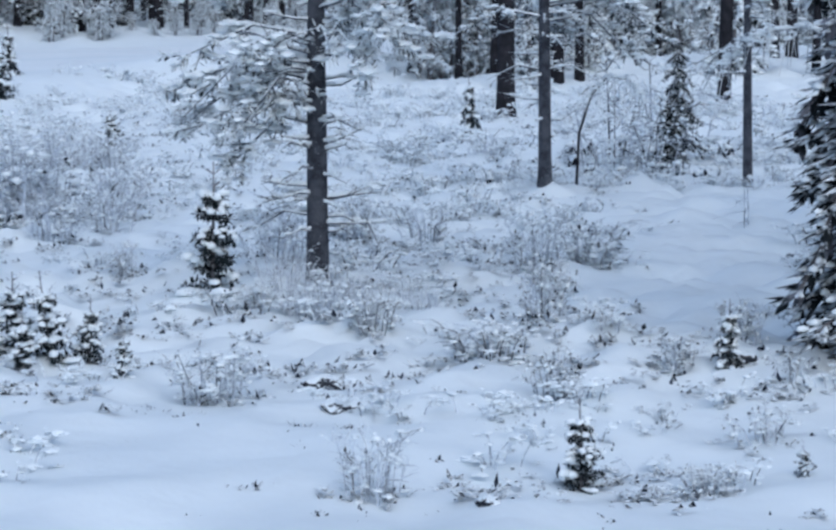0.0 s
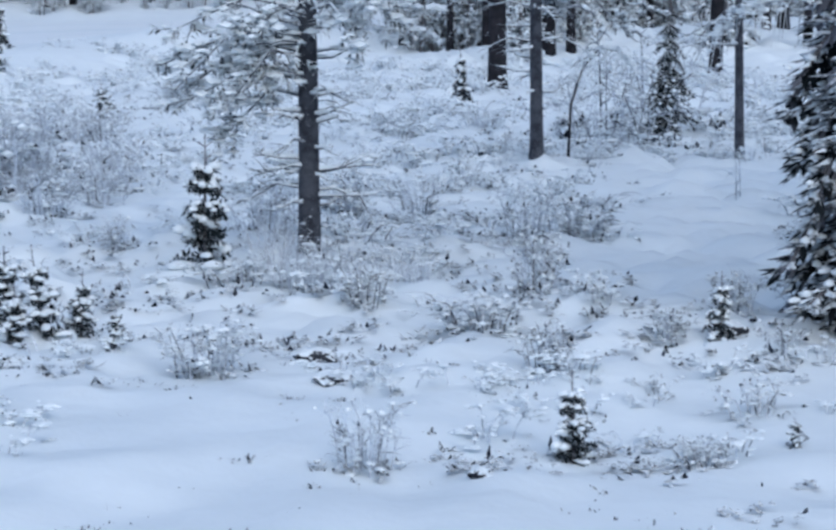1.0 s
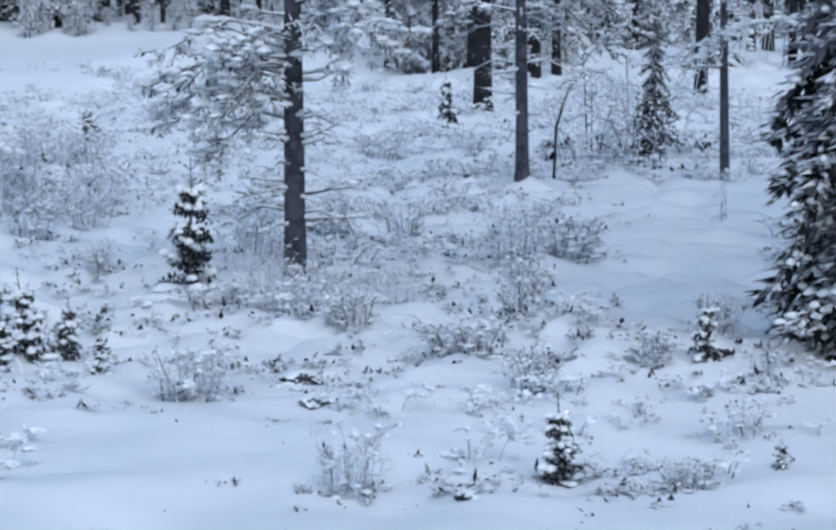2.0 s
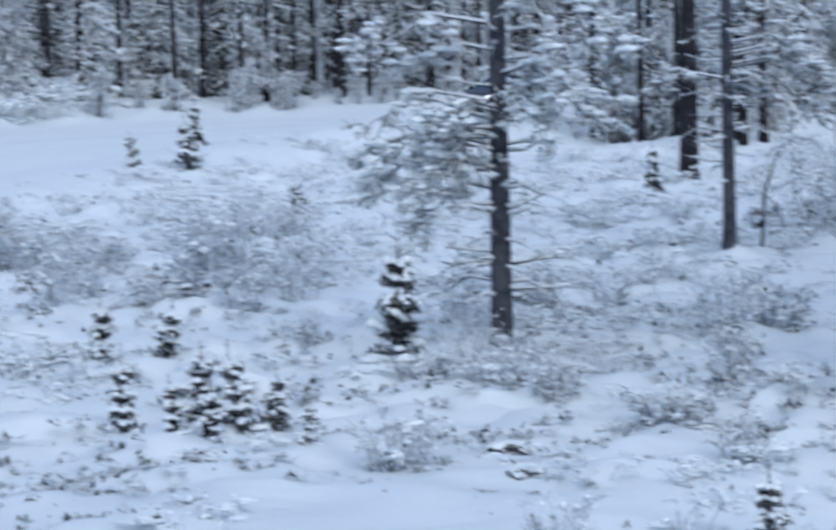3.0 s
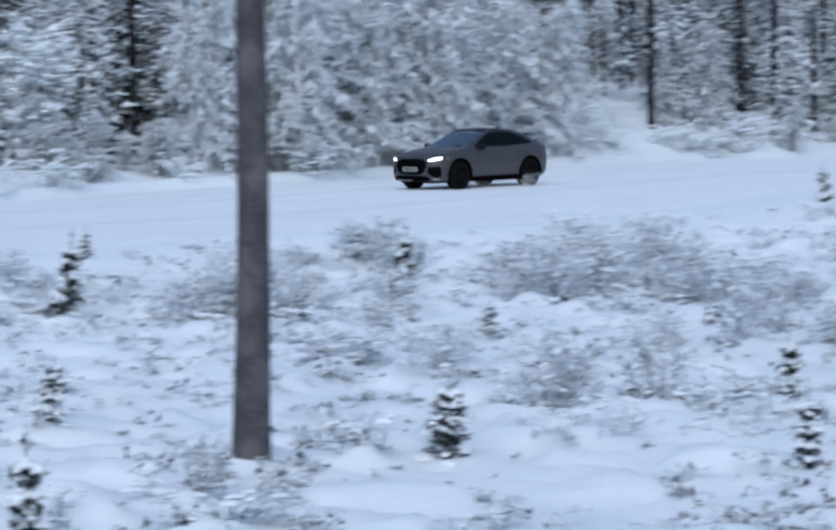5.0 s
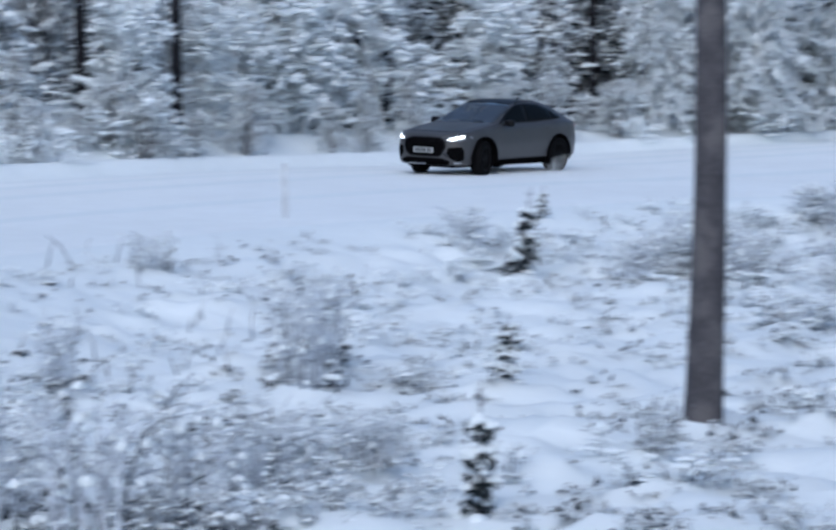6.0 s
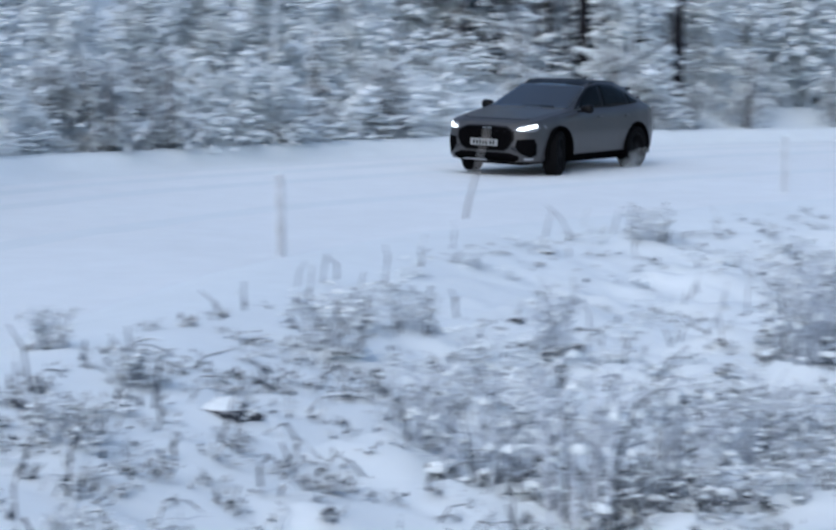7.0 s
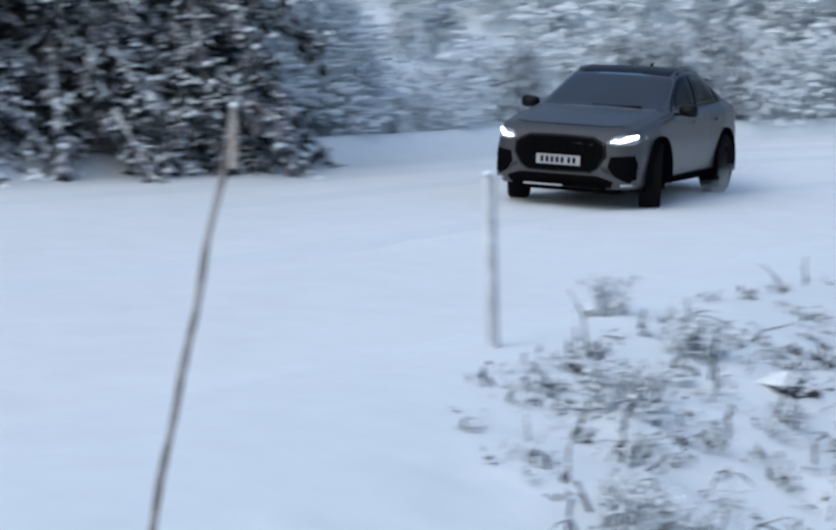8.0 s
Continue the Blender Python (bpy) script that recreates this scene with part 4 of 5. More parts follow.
        for k in range(twigs):
            u = r.uniform(0.35, 1.0) * n * 0.999
            p = way[int(u)].lerp(way[int(u) + 1], u % 1)
            q = Vector((r.uniform(-1, 0.6), r.uniform(-0.8, 0.8), r.uniform(-1.1, 0.3))).normalized() * r.uniform(0.12, 0.42)
            fine.tube([p, p + q * 0.5 + Vector((0, 0, 0.04)), p + q + Vector((0, 0, -0.1))], [0.008, 0.006, 0.003], 3)
            white.blob(p + q * 0.4 + Vector((0, 0, 0.03)), 0.05, 0.02, 0.018, r.uniform(0, 3), 5, r)
        for k in range(twigs // 2):
            u = (0.4 + 0.6 * r.random()) * n * 0.999
            p = way[int(u)].lerp(way[int(u) + 1], u % 1)
            white.blob(p + Vector((0, 0, girth * 0.7)), 0.07, 0.03, 0.026, 0, 6, r)
        part("trunk", stem, bark, thing, smooth=True)
        mass("twig_work", fine, FROST, thing)
        mass("snow_cover", white, PUFF, thing)
        tagged(thing, label, "birch")
    sap = shrub(341, stems=2, wide=0.12, twigs=10, snow=0.15, arch=0.1, thick=0.010, name="sapling", label="thin bare sapling standing in snow")
    for x, y, h in ((3.9, 27.0, 1.0), (0.15, 46.5, 1.0), (-1.3, 24.4, 0.9), (-12.0, 10.9, 0.7), (-9.9, 7.4, 0.6), (-8.6, 7.0, 0.6)):
        put(sap, x, y, h, r.uniform(0, 6.3), 1.0)
    drop(sap)
    # stones that show through the snow
    for x, y, a in ((-11.24, 9.47, 0.13), (-14.26, 13.45, 0.10), (-14.23, 15.41, 0.06), (-0.67, 16.01, 0.10), (-0.50, 14.95, 0.09), (0.37, 11.92, 0.06), (-17.67, 19.61, 0.07), (2.31, 16.43, 0.08)):
        bm = bmesh.new()
        bmesh.ops.create_icosphere(bm, subdivisions=3, radius=1)
        for v in bm.verts:
            n = noise.noise(v.co * 1.3 + Vector((x, y, 0))) * 0.5 + noise.noise(v.co * 3.5 + Vector((x, y, 4))) * 0.15
            v.co = Vector((v.co.x * 1.4, v.co.y, v.co.z * 0.7)) * a * (1 + n)
        me = bpy.data.meshes.new("stone")
        bm.to_mesh(me)
        bm.free()
        me.materials.append(STONE)
        ob = tagged(new("stone", me), "dark field stone half buried in snow", "stone", "stones in the snow")
        ob.matrix_basis = Matrix.Translation((x, y, height(x, y) + a * 0.15)) @ Matrix.Rotation(r.uniform(0, 6), 4, "Z")
    tufts = Shape()
    for k in range(4600):
        y = r.uniform(6, 66) if k % 2 else r.uniform(5, 30)
        x = r.uniform(-0.95, 0.2) * y if y < 25 else r.uniform(-0.62, 0.2) * y
        a = -side_of(INNER, x, y)
        patch = noise.noise((x * 0.45, y * 0.45, 2.0)) + 0.5 * noise.noise((x * 1.1, y * 1.1, 9.0))
        if a < 0.3 or smooth_snow(x, y) or math.hypot(x, y) < 8.5 or (patch < 0.12 and r.random() < 0.8):
            continue
        z = height(x, y)
        for j in range(r.randint(1, 4)):
            px, py = x + r.gauss(0, 0.09), y + r.gauss(0, 0.09)
            for i in range(r.randint(6, 13)):
                tufts.leaf((px + r.gauss(0, 0.02), py + r.gauss(0, 0.02), z - 0.03), (r.uniform(-1, 1), r.uniform(-1, 1), r.uniform(0.05, 0.75)), r.uniform(0.02, 0.065), r.uniform(0.007, 0.018))
    for k in range(1250):
        yaw, d = math.radians(r.uniform(36, 57.5)), r.uniform(8.3, 19)
        x, y = -d * math.sin(yaw), d * math.cos(yaw)
        a = -side_of(INNER, x, y)
        if not 0.15 < a < 5.5 or (noise.noise((x * 0.7, y * 0.7, 20.0)) + 0.5 * noise.noise((x * 1.9, y * 1.9, 30.0)) < 0.02 and r.random() < 0.82):
            continue
        z = height(x, y)
        for i in range(r.randint(6, 16)):
            tufts.leaf((x + r.gauss(0, 0.035), y + r.gauss(0, 0.035), z + r.uniform(-0.03, 0.05)), (r.uniform(-1, 1), r.uniform(-1, 1), r.uniform(-0.2, 0.9)), r.uniform(0.03, 0.11), r.uniform(0.008, 0.022))
    tagged(new("heather_tufts", tufts.mesh("heather_tufts", HEATH)), "dark heather tips poking out of the snow", "heather", kind="stuff")
    # dwarf shrubs that show between the hummocks
    under = Shape()
    count = 0
    while count < 3400:
        d = 9 + 48 * r.random() ** 1.2
        yaw = math.radians(r.uniform(-11, 58))
        x, y = -d * math.sin(yaw), d * math.cos(yaw)
        a = -float(side_of(INNER, x, y))
        patch = noise.noise((x * 0.4, y * 0.4, 41.0)) + 0.5 * noise.noise((x * 1.2, y * 1.2, 43.0))
        if yaw > 0.72 and d < 24 and r.random() < 0.8:
            count += 0.05
            continue
        if smooth_snow(x, y) or a < 0.7 or patch < (0.12 if x > -6 and y < 18 else -0.12):
            count += 0.05
            continue
        count += 1
        size = r.uniform(0.06, 0.20) * (0.75 + 0.012 * d)
        z = height(x, y)
        for j in range(r.randint(1, 3)):
            w = r.uniform(0, 6.3)
            c = Vector((x + math.cos(w) * size * 0.85, y + math.sin(w) * size * 0.85, z + size * 0.08))
            for i in range(r.randint(5, 10)):
                under.leaf(c + Vector((r.gauss(0, 0.04), r.gauss(0, 0.04), r.uniform(-0.02, 0.04))), (r.uniform(-1, 1) + math.cos(w), r.uniform(-1, 1) + math.sin(w), r.uniform(-0.3, 0.6)), r.uniform(0.035, 0.10), r.uniform(0.012, 0.028))
    tagged(new("dwarf_shrub_fringe", under.mesh("dwarf_shrub_fringe", HEATH)), "dark dwarf shrub twigs showing under snow", "heather", kind="stuff")
    stalks = Shape()
    for k in range(420):
        y = r.uniform(4.5, 24)
        x = r.uniform(-1.5, -0.35) * y
        a = -side_of(INNER, x, y)
        if not 0.3 < a < 4.5 or math.hypot(x, y) < 8.5:
            continue
        z, h = height(x, y), r.uniform(0.12, 0.45)
        b = Vector((r.gauss(0, 0.3), r.gauss(0, 0.3), 1)) * h
        stalks.tube([(x, y, z - 0.05), Vector((x, y, z)) + b * 0.6, Vector((x, y, z)) + b + Vector((r.gauss(0, 0.05), r.gauss(0, 0.05), -0.02))], [0.011, 0.009, 0.005], 4)
    for k in range(150):
        yaw, d = math.radians(r.uniform(38, 57)), r.uniform(8.5, 17)
        x, y = -d * math.sin(yaw), d * math.cos(yaw)
        if not 0.3 < -side_of(INNER, x, y) < 5:
            continue
        w, ln = r.uniform(0, 6.3), r.uniform(0.12, 0.4)
        p, q = Vector((x, y, height(x, y) - 0.02)), Vector((math.cos(w), math.sin(w), 0)) * ln
        stalks.tube([p, p + q * 0.3 + Vector((0, 0, ln * r.uniform(0.2, 0.6))), p + q * 0.7 + Vector((0, 0, ln * r.uniform(0.2, 0.6))), p + q + Vector((0, 0, ln * r.uniform(-0.05, 0.5)))], [0.011, 0.010, 0.007, 0.004], 4)
    tagged(new("dry_stalks", stalks.mesh("dry_stalks", TWIG)), "dry rimed weed stalks on the snowy bank", "weed stalks", kind="stuff")


# ---------------------------------------------------------------- the car
PAINT = material("grey_car_paint", (0.046, 0.0455, 0.047), 0.42, spread=0.05, scale=2, coat=0.2)
GLOSS_BLACK = material("gloss_black_trim", (0.004, 0.004, 0.005), 0.4, spread=0.1, shine=0.14)
MATT_BLACK = material("matt_black_plastic", (0.004, 0.004, 0.0045), 0.9, spread=0.2, scale=12, shine=0.0)
CAR_GLASS = material("tinted_car_glass", (0.034, 0.036, 0.037), 0.08, spread=0.05, coat=0.7)
SIDE_GLASS = material("dark_side_glass", (0.006, 0.008, 0.010), 0.2, spread=0.05, shine=0.03)
TYRE = material("tyre_rubber", (0.006, 0.006, 0.0065), 0.9, spread=0.3, scale=20, bump=0.4, bump_scale=60, shine=0.05)
RIM = material("dark_alloy", (0.006, 0.006, 0.007), 0.6, spread=0.1, shine=0.12)
LAMP_GLOW = material("white_lamp", (0.8, 0.8, 0.8), 0.2, emit=((1.0, 0.97, 0.88), 6.0))
LAMP_CLEAR = material("lamp_glass", (0.30, 0.31, 0.33), 0.08, spread=0.1, coat=1.0)
RED_LAMP = material("red_tail_lamp", (0.25, 0.01, 0.01), 0.15, coat=1.0, emit=((1.0, 0.05, 0.03), 0.5))
PLATE = material("number_plate_white", (0.32, 0.33, 0.33), 0.5, spread=0.10, scale=15)
SILVER = material("satin_silver", (0.55, 0.56, 0.58), 0.3, metal=0.6, spread=0.08)


def box(bm, c, size, bevel=0.0, turn=None):
    made = bmesh.ops.create_cube(bm, size=1.0)["verts"]
    bmesh.ops.scale(bm, vec=size, verts=made)
    if bevel:
        edges = list({e for v in made for e in v.link_edges})
        made = list({v for f in bmesh.ops.bevel(bm, geom=edges, offset=bevel, segments=2, affect="EDGES")["faces"] for v in f.verts} | {v for v in made if v.is_valid})
    if turn is not None:
        bmesh.ops.rotate(bm, cent=(0, 0, 0), matrix=turn, verts=made)
    bmesh.ops.translate(bm, vec=c, verts=made)
    return bm


def boxed(*args, **kw):
    return box(bmesh.new(), *args, **kw)


def car_body_mesh():
    """A loft of rounded sections along the car; x ahead, y to its left."""
    xs = np.linspace(2.25, -2.26, 152)

    def curve(points, blur=5):
        points = sorted(points)
        v = np.interp(xs, [p[0] for p in points], [p[1] for p in points])
        for _ in range(blur):
            v = np.concatenate([v[:1], (v[:-2] + 2 * v[1:-1] + v[2:]) / 4, v[-1:]])
        return v
    w = curve([(2.25, 0.50), (2.20, 0.68), (2.10, 0.80), (1.92, 0.875), (1.34, 0.92), (0.7, 0.90), (0, 0.895), (-0.7, 0.90), (-1.34, 0.93), (-1.8, 0.905), (-2.1, 0.82), (-2.22, 0.70), (-2.26, 0.6)])
    bottom = curve([(2.25, 0.32), (2.18, 0.20), (1.8, 0.19), (0, 0.21), (-1.9, 0.23), (-2.15, 0.30), (-2.26, 0.45)])
    waist = curve([(2.25, 0.68), (2.17, 0.77), (1.98, 0.86), (1.34, 0.96), (0.9, 1.0), (0, 1.01), (-1.0, 1.04), (-1.5, 1.07), (-1.95, 1.06), (-2.16, 1.02), (-2.26, 0.88)])
    crest = curve([(2.25, 0.72), (2.17, 0.82), (1.98, 0.905), (1.5, 0.985), (1.05, 1.045), (0.95, 1.06), (0.12, 1.43), (-0.15, 1.495), (-0.45, 1.52), (-0.85, 1.505), (-1.3, 1.42), (-1.75, 1.26), (-2.02, 1.14), (-2.17, 1.06), (-2.26, 0.92)], 4)
    rail = curve([(2.25, 0.36), (2.1, 0.62), (1.9, 0.70), (1.05, 0.80), (0.95, 0.80), (0.12, 0.685), (-0.8, 0.645), (-1.3, 0.62), (-1.75, 0.62), (-2.1, 0.66), (-2.26, 0.5)])
    shape = Shape()
    m = 0
    for i, x in enumerate(xs):
        a, b, c, d, e = w[i], bottom[i], waist[i], crest[i], min(rail[i], w[i] * 0.88)
        h = c - b
        lip = min(0.075, 0.5 * (d - c))
        half = [(0, b), (0.55 * a, b), (0.90 * a, b + 0.015), (0.965 * a, b + 0.07), (0.975 * a, b + 0.16), (0.985 * a, b + 0.30 * h), (a, b + 0.46 * h), (0.995 * a, b + 0.62 * h), (0.975 * a, b + 0.74 * h), (0.972 * a, b + 0.80 * h), (0.955 * a, b + 0.93 * h), (0.925 * a, c)]
        wb = 0.895 * a
        for k in range(5):
            u = k / 4
            half.append((wb + (e - wb) * u + 0.02 * math.sin(math.pi * u), c + 0.008 + (d - lip - c - 0.008) * u))
        half += [(e * 0.955, d - lip * 0.40), (e * 0.86, d - lip * 0.13), (e * 0.6, d - 0.004), (e * 0.3, d + 0.004), (0, d + 0.006)]
        ring = half + [(-y, z) for y, z in half[-2:0:-1]]
        m = len(ring)
        shape.v += [Vector((x, y, z)) for y, z in ring]
    n = len(xs)
    for i in range(n - 1):
        for k in range(m):
            shape.f.append((i * m + k, (i + 1) * m + k, (i + 1) * m + (k + 1) % m, i * m + (k + 1) % m))
    shape.f.append(tuple(range(m)))
    shape.f.append(tuple(range((n - 1) * m, n * m))[::-1])
    raw = new("body", shape.mesh("body", PAINT, True))
    cutters = []
    for x in (1.34, -1.34):
        for s in (1, -1):
            bm = bmesh.new()
            bmesh.ops.create_cone(bm, cap_ends=True, segments=40, radius1=0.405, radius2=0.405, depth=0.7, matrix=Matrix.Translation((x, s * 0.93, 0.37)) @ Matrix.Rotation(math.pi / 2, 4, "X"))
            me = bpy.data.meshes.new("cut")
            bm.to_mesh(me)
            bm.free()
            cut = new("cut", me)
            cutters.append(cut)
            mod = raw.modifiers.new("arch", "BOOLEAN")
            mod.operation, mod.object, mod.solver = "DIFFERENCE", cut, "EXACT"
    bpy.context.view_layer.update()
    deps = bpy.context.evaluated_depsgraph_get()
    done = bpy.data.meshes.new_from_object(raw.evaluated_get(deps), depsgraph=deps)
    for o in cutters + [raw]:
        bpy.data.objects.remove(o)
    done.materials.clear()
    done.materials.append(PAINT)
    return done


def panel(tree, outline, axis, lift=0.006, sign=1, thick=0.006, cuts=4):
    """A shaped panel that follows the body's skin, seen along x, y or z."""
    bm = bmesh.new()

    def place(p):
        return Vector((3 * sign, p[0], p[1])) if axis == "x" else Vector((p[0], 3 * sign, p[1])) if axis == "y" else Vector((p[0], p[1], 3))
    way = {"x": Vector((-sign, 0, 0)), "y": Vector((0, -sign, 0)), "z": Vector((0, 0, -1))}[axis]
    bm.faces.new([bm.verts.new(place(p)) for p in outline])
    bmesh.ops.triangulate(bm, faces=bm.faces[:])
    for _ in range(cuts):
        bmesh.ops.subdivide_edges(bm, edges=[e for e in bm.edges if e.calc_length() > 0.07], cuts=1, use_grid_fill=True)
        bmesh.ops.triangulate(bm, faces=bm.faces[:])
    bmesh.ops.beautify_fill(bm, faces=bm.faces[:], edges=[e for e in bm.edges if not e.is_boundary])
    for v in bm.verts:
        hit = tree.ray_cast(v.co, way)
        spot = hit[0] if hit[0] is not None else tree.find_nearest(v.co + way * 1.0)[0]
        v.co = spot - way * lift
    bmesh.ops.recalc_face_normals(bm, faces=bm.faces[:])
    mean = sum((f.normal for f in bm.faces), Vector())
    if mean.dot(way) > 0:
        bmesh.ops.reverse_faces(bm, faces=bm.faces[:])
    ring = bmesh.ops.extrude_edge_only(bm, edges=[e for e in bm.edges if e.is_boundary])["geom"]
    for g in ring:
        if isinstance(g, bmesh.types.BMVert):
            g.co += way * (thick + lift)
    return bm


def mirrored(points):
    return points + [(-y, z) for y, z in points[::-1]]


def mirrored_y(points):
    return points + [(x, -y) for x, y in points[::-1]]


def wheel_shape(profile, n=36):
    """Turned about the y axis: (radius, y)."""
    s = Shape()
    m = len(profile)
    for k in range(n):
        w = 2 * math.pi * k / n
        s.v += [Vector((r * math.cos(w), y, r * math.sin(w))) for r, y in profile]
    for k in range(n):
        for j in range(m - 1):
            a, b = k * m, ((k + 1) % n) * m
            s.f.append((a + j, b + j, b + j + 1, a + j + 1))
    return s


def build_car():
    car = tagged(new("car"), "dark grey sporty crossover car with lit headlights sliding on snow", "car")
    me = car_body_mesh()
    body = new("body", me)
    body.parent = car
    tree = BVHTree.FromPolygons([v.co.copy() for v in me.vertices], [tuple(p.vertices) for p in me.polygons])
    # glass
    part("windscreen", panel(tree, mirrored_y([(1.0, 0.0), (0.99, 0.35), (0.945, 0.72), (0.90, 0.765), (0.16, 0.665), (0.11, 0.61), (0.085, 0.25)]), "z", 0.004), CAR_GLASS, car, "tinted windscreen", True)
    part("roof_panel", panel(tree, mirrored_y([(0.065, 0.0), (0.075, 0.25), (0.09, 0.565), (-0.85, 0.53), (-0.87, 0.0)]), "z", 0.004), GLOSS_BLACK, car, "black glass roof", True)
    part("rear_window", panel(tree, mirrored_y([(-1.22, 0.0), (-1.22, 0.46), (-1.80, 0.55), (-1.86, 0.0)]), "z", 0.004), CAR_GLASS, car, smooth=True)
    for s in (1, -1):
        part("side_trim", panel(tree, [(0.74, 1.055), (0.42, 1.245), (0.05, 1.425), (-0.35, 1.465), (-0.80, 1.44), (-1.20, 1.345), (-1.62, 1.165), (-1.52, 1.125), (-0.6, 1.07)], "y", 0.003, s), GLOSS_BLACK, car, "black window surround", True)
        part("front_side_window", panel(tree, [(0.56, 1.075), (0.40, 1.215), (0.05, 1.395), (-0.20, 1.425), (-0.22, 1.085)], "y", 0.008, s), SIDE_GLASS, car, smooth=True)
        part("rear_side_window", panel(tree, [(-0.30, 1.09), (-0.28, 1.43), (-0.75, 1.41), (-1.14, 1.325), (-1.14, 1.115)], "y", 0.008, s), SIDE_GLASS, car, smooth=True)
        part("quarter_window", panel(tree, [(-1.20, 1.12), (-1.20, 1.30), (-1.52, 1.165), (-1.46, 1.135)], "y", 0.008, s), SIDE_GLASS, car, smooth=True)
        part("sill", panel(tree, [(0.92, 0.215), (0.92, 0.30), (-0.92, 0.315), (-0.92, 0.235)], "y", 0.014, s), MATT_BLACK, car, "black sill trim", True)
        for x in (-0.02, -0.98):
            part("door_handle", boxed((x, s * 0.905, 0.915), (0.19, 0.035, 0.028), 0.01), PAINT, car)
        for x in (1.34, -1.34):
            arch = Shape()
            for k in range(25):
                w = math.radians(-18 + 216 * k / 24)
                for rr, y in ((0.40, 0.86), (0.40, 0.945), (0.425, 0.945), (0.43, 0.88)):
                    arch.v.append(Vector((x + rr * math.cos(w), s * (y - 0.012), 0.37 + rr * math.sin(w))))
            arch.f += [(4 * k + j, 4 * k + 4 + j, 4 * k + 5 + j, 4 * k + 1 + j) for k in range(24) for j in range(3)]
            part("wheel_arch", arch, MATT_BLACK, car, "black wheel arch trim")
            well = Shape()
            for k in range(29):
                w = math.radians(-30 + 240 * k / 28)
                for rr, y in ((0.0, 0.592), (0.400, 0.592), (0.400, 0.86)):
                    well.v.append(Vector((x + rr * math.cos(w), s * y, 0.37 + rr * math.sin(w))))
            well.f += [(3 * k + j, 3 * k + 3 + j, 3 * k + 4 + j, 3 * k + 1 + j) for k in range(28) for j in range(2)]
            part("wheel_well", well, MATT_BLACK, car, "black wheel well lining")
        # nose and tail, one side at a time
        lamp = part("headlight", panel(tree, [(s * 0.53, 0.735), (s * 0.60, 0.80), (s * 0.84, 0.855), (s * 0.865, 0.77), (s * 0.80, 0.715), (s * 0.62, 0.705)], "x", 0.007), LAMP_CLEAR, car, "clear headlight unit", True)
        part("light_strip", panel(tree, [(s * 0.575, 0.738), (s * 0.61, 0.765), (s * 0.70, 0.775), (s * 0.72, 0.80), (s * 0.82, 0.825), (s * 0.825, 0.785), (s * 0.76, 0.760), (s * 0.70, 0.735)], "x", 0.013), LAMP_GLOW, lamp, "glowing white light")
        intake = part("air_intake", panel(tree, [(s * 0.59, 0.575), (s * 0.82, 0.60), (s * 0.845, 0.50), (s * 0.83, 0.33), (s * 0.78, 0.285), (s * 0.65, 0.35), (s * 0.565, 0.46)], "x", 0.006), MATT_BLACK, car, "large black side air intake", True)
        for k in range(3):
            part("intake_bar", panel(tree, [(s * 0.62, 0.37 + 0.06 * k), (s * 0.85, 0.39 + 0.06 * k), (s * 0.85, 0.40 + 0.06 * k), (s * 0.62, 0.38 + 0.06 * k)], "x", 0.008, cuts=2), MATT_BLACK, intake)
        part("fog_reflector", panel(tree, [(s * 0.70, 0.245), (s * 0.80, 0.25), (s * 0.80, 0.275), (s * 0.70, 0.27)], "x", 0.012, cuts=2), SILVER, car, "bright strip under the intake")
        part("tail_light", panel(tree, [(s * 0.40, 0.93), (s * 0.42, 1.0), (s * 0.74, 1.01), (s * 0.80, 0.97), (s * 0.70, 0.91)], "x", 0.008, -1), RED_LAMP, car, "red tail light", True)
        bm = bmesh.new()
        bmesh.ops.create_uvsphere(bm, u_segments=20, v_segments=12, radius=1)
        for v in bm.verts:
            v.co = Vector((max(v.co.x, -0.35) * 0.085 + 0.60, math.copysign(abs(v.co.y) ** 0.7, v.co.y) * 0.115 + s * 0.985, math.copysign(abs(v.co.z) ** 0.6, v.co.z) * (0.072 + 0.012 * s * v.co.y) + 1.065))
        mirror = part("door_mirror", bm, GLOSS_BLACK, car, "gloss black door mirror", True)
        part("mirror_foot", boxed((0.62, s * 0.885, 1.02), (0.07, 0.14, 0.03), 0.01), GLOSS_BLACK, mirror)
        rl = Shape()
        rl.tube([(0.0, s * 0.62, 1.42), (-0.1, s * 0.61, 1.475), (-0.5, s * 0.595, 1.50), (-0.95, s * 0.585, 1.465), (-1.1, s * 0.585, 1.42)], [0.014] * 5, 6)
        part("roof_rail", rl, GLOSS_BLACK, car)
    grille = part("grille", panel(tree, mirrored([(0.0, 0.775), (0.36, 0.765), (0.50, 0.70), (0.515, 0.58), (0.44, 0.45), (0.36, 0.40), (0.0, 0.395)]), "x", 0.006), MATT_BLACK, car, "broad black honeycomb grille", True)
    part("grille_frame", panel(tree, mirrored([(0.0, 0.80), (0.38, 0.79), (0.535, 0.715), (0.55, 0.575), (0.46, 0.435), (0.37, 0.38), (0.0, 0.375)]), "x", 0.003), GLOSS_BLACK, car, smooth=True)
    for k in range(6):
        z = 0.43 + 0.06 * k
        part("grille_bar", boxed((2.258, 0, z), (0.010, 0.84 if 1 < k < 5 else 0.72, 0.008), 0.002), MATT_BLACK, grille)
    for k in range(9):
        part("grille_bar", boxed((2.258, -0.4 + 0.1 * k, 0.585), (0.009, 0.008, 0.30), 0.002), MATT_BLACK, grille)
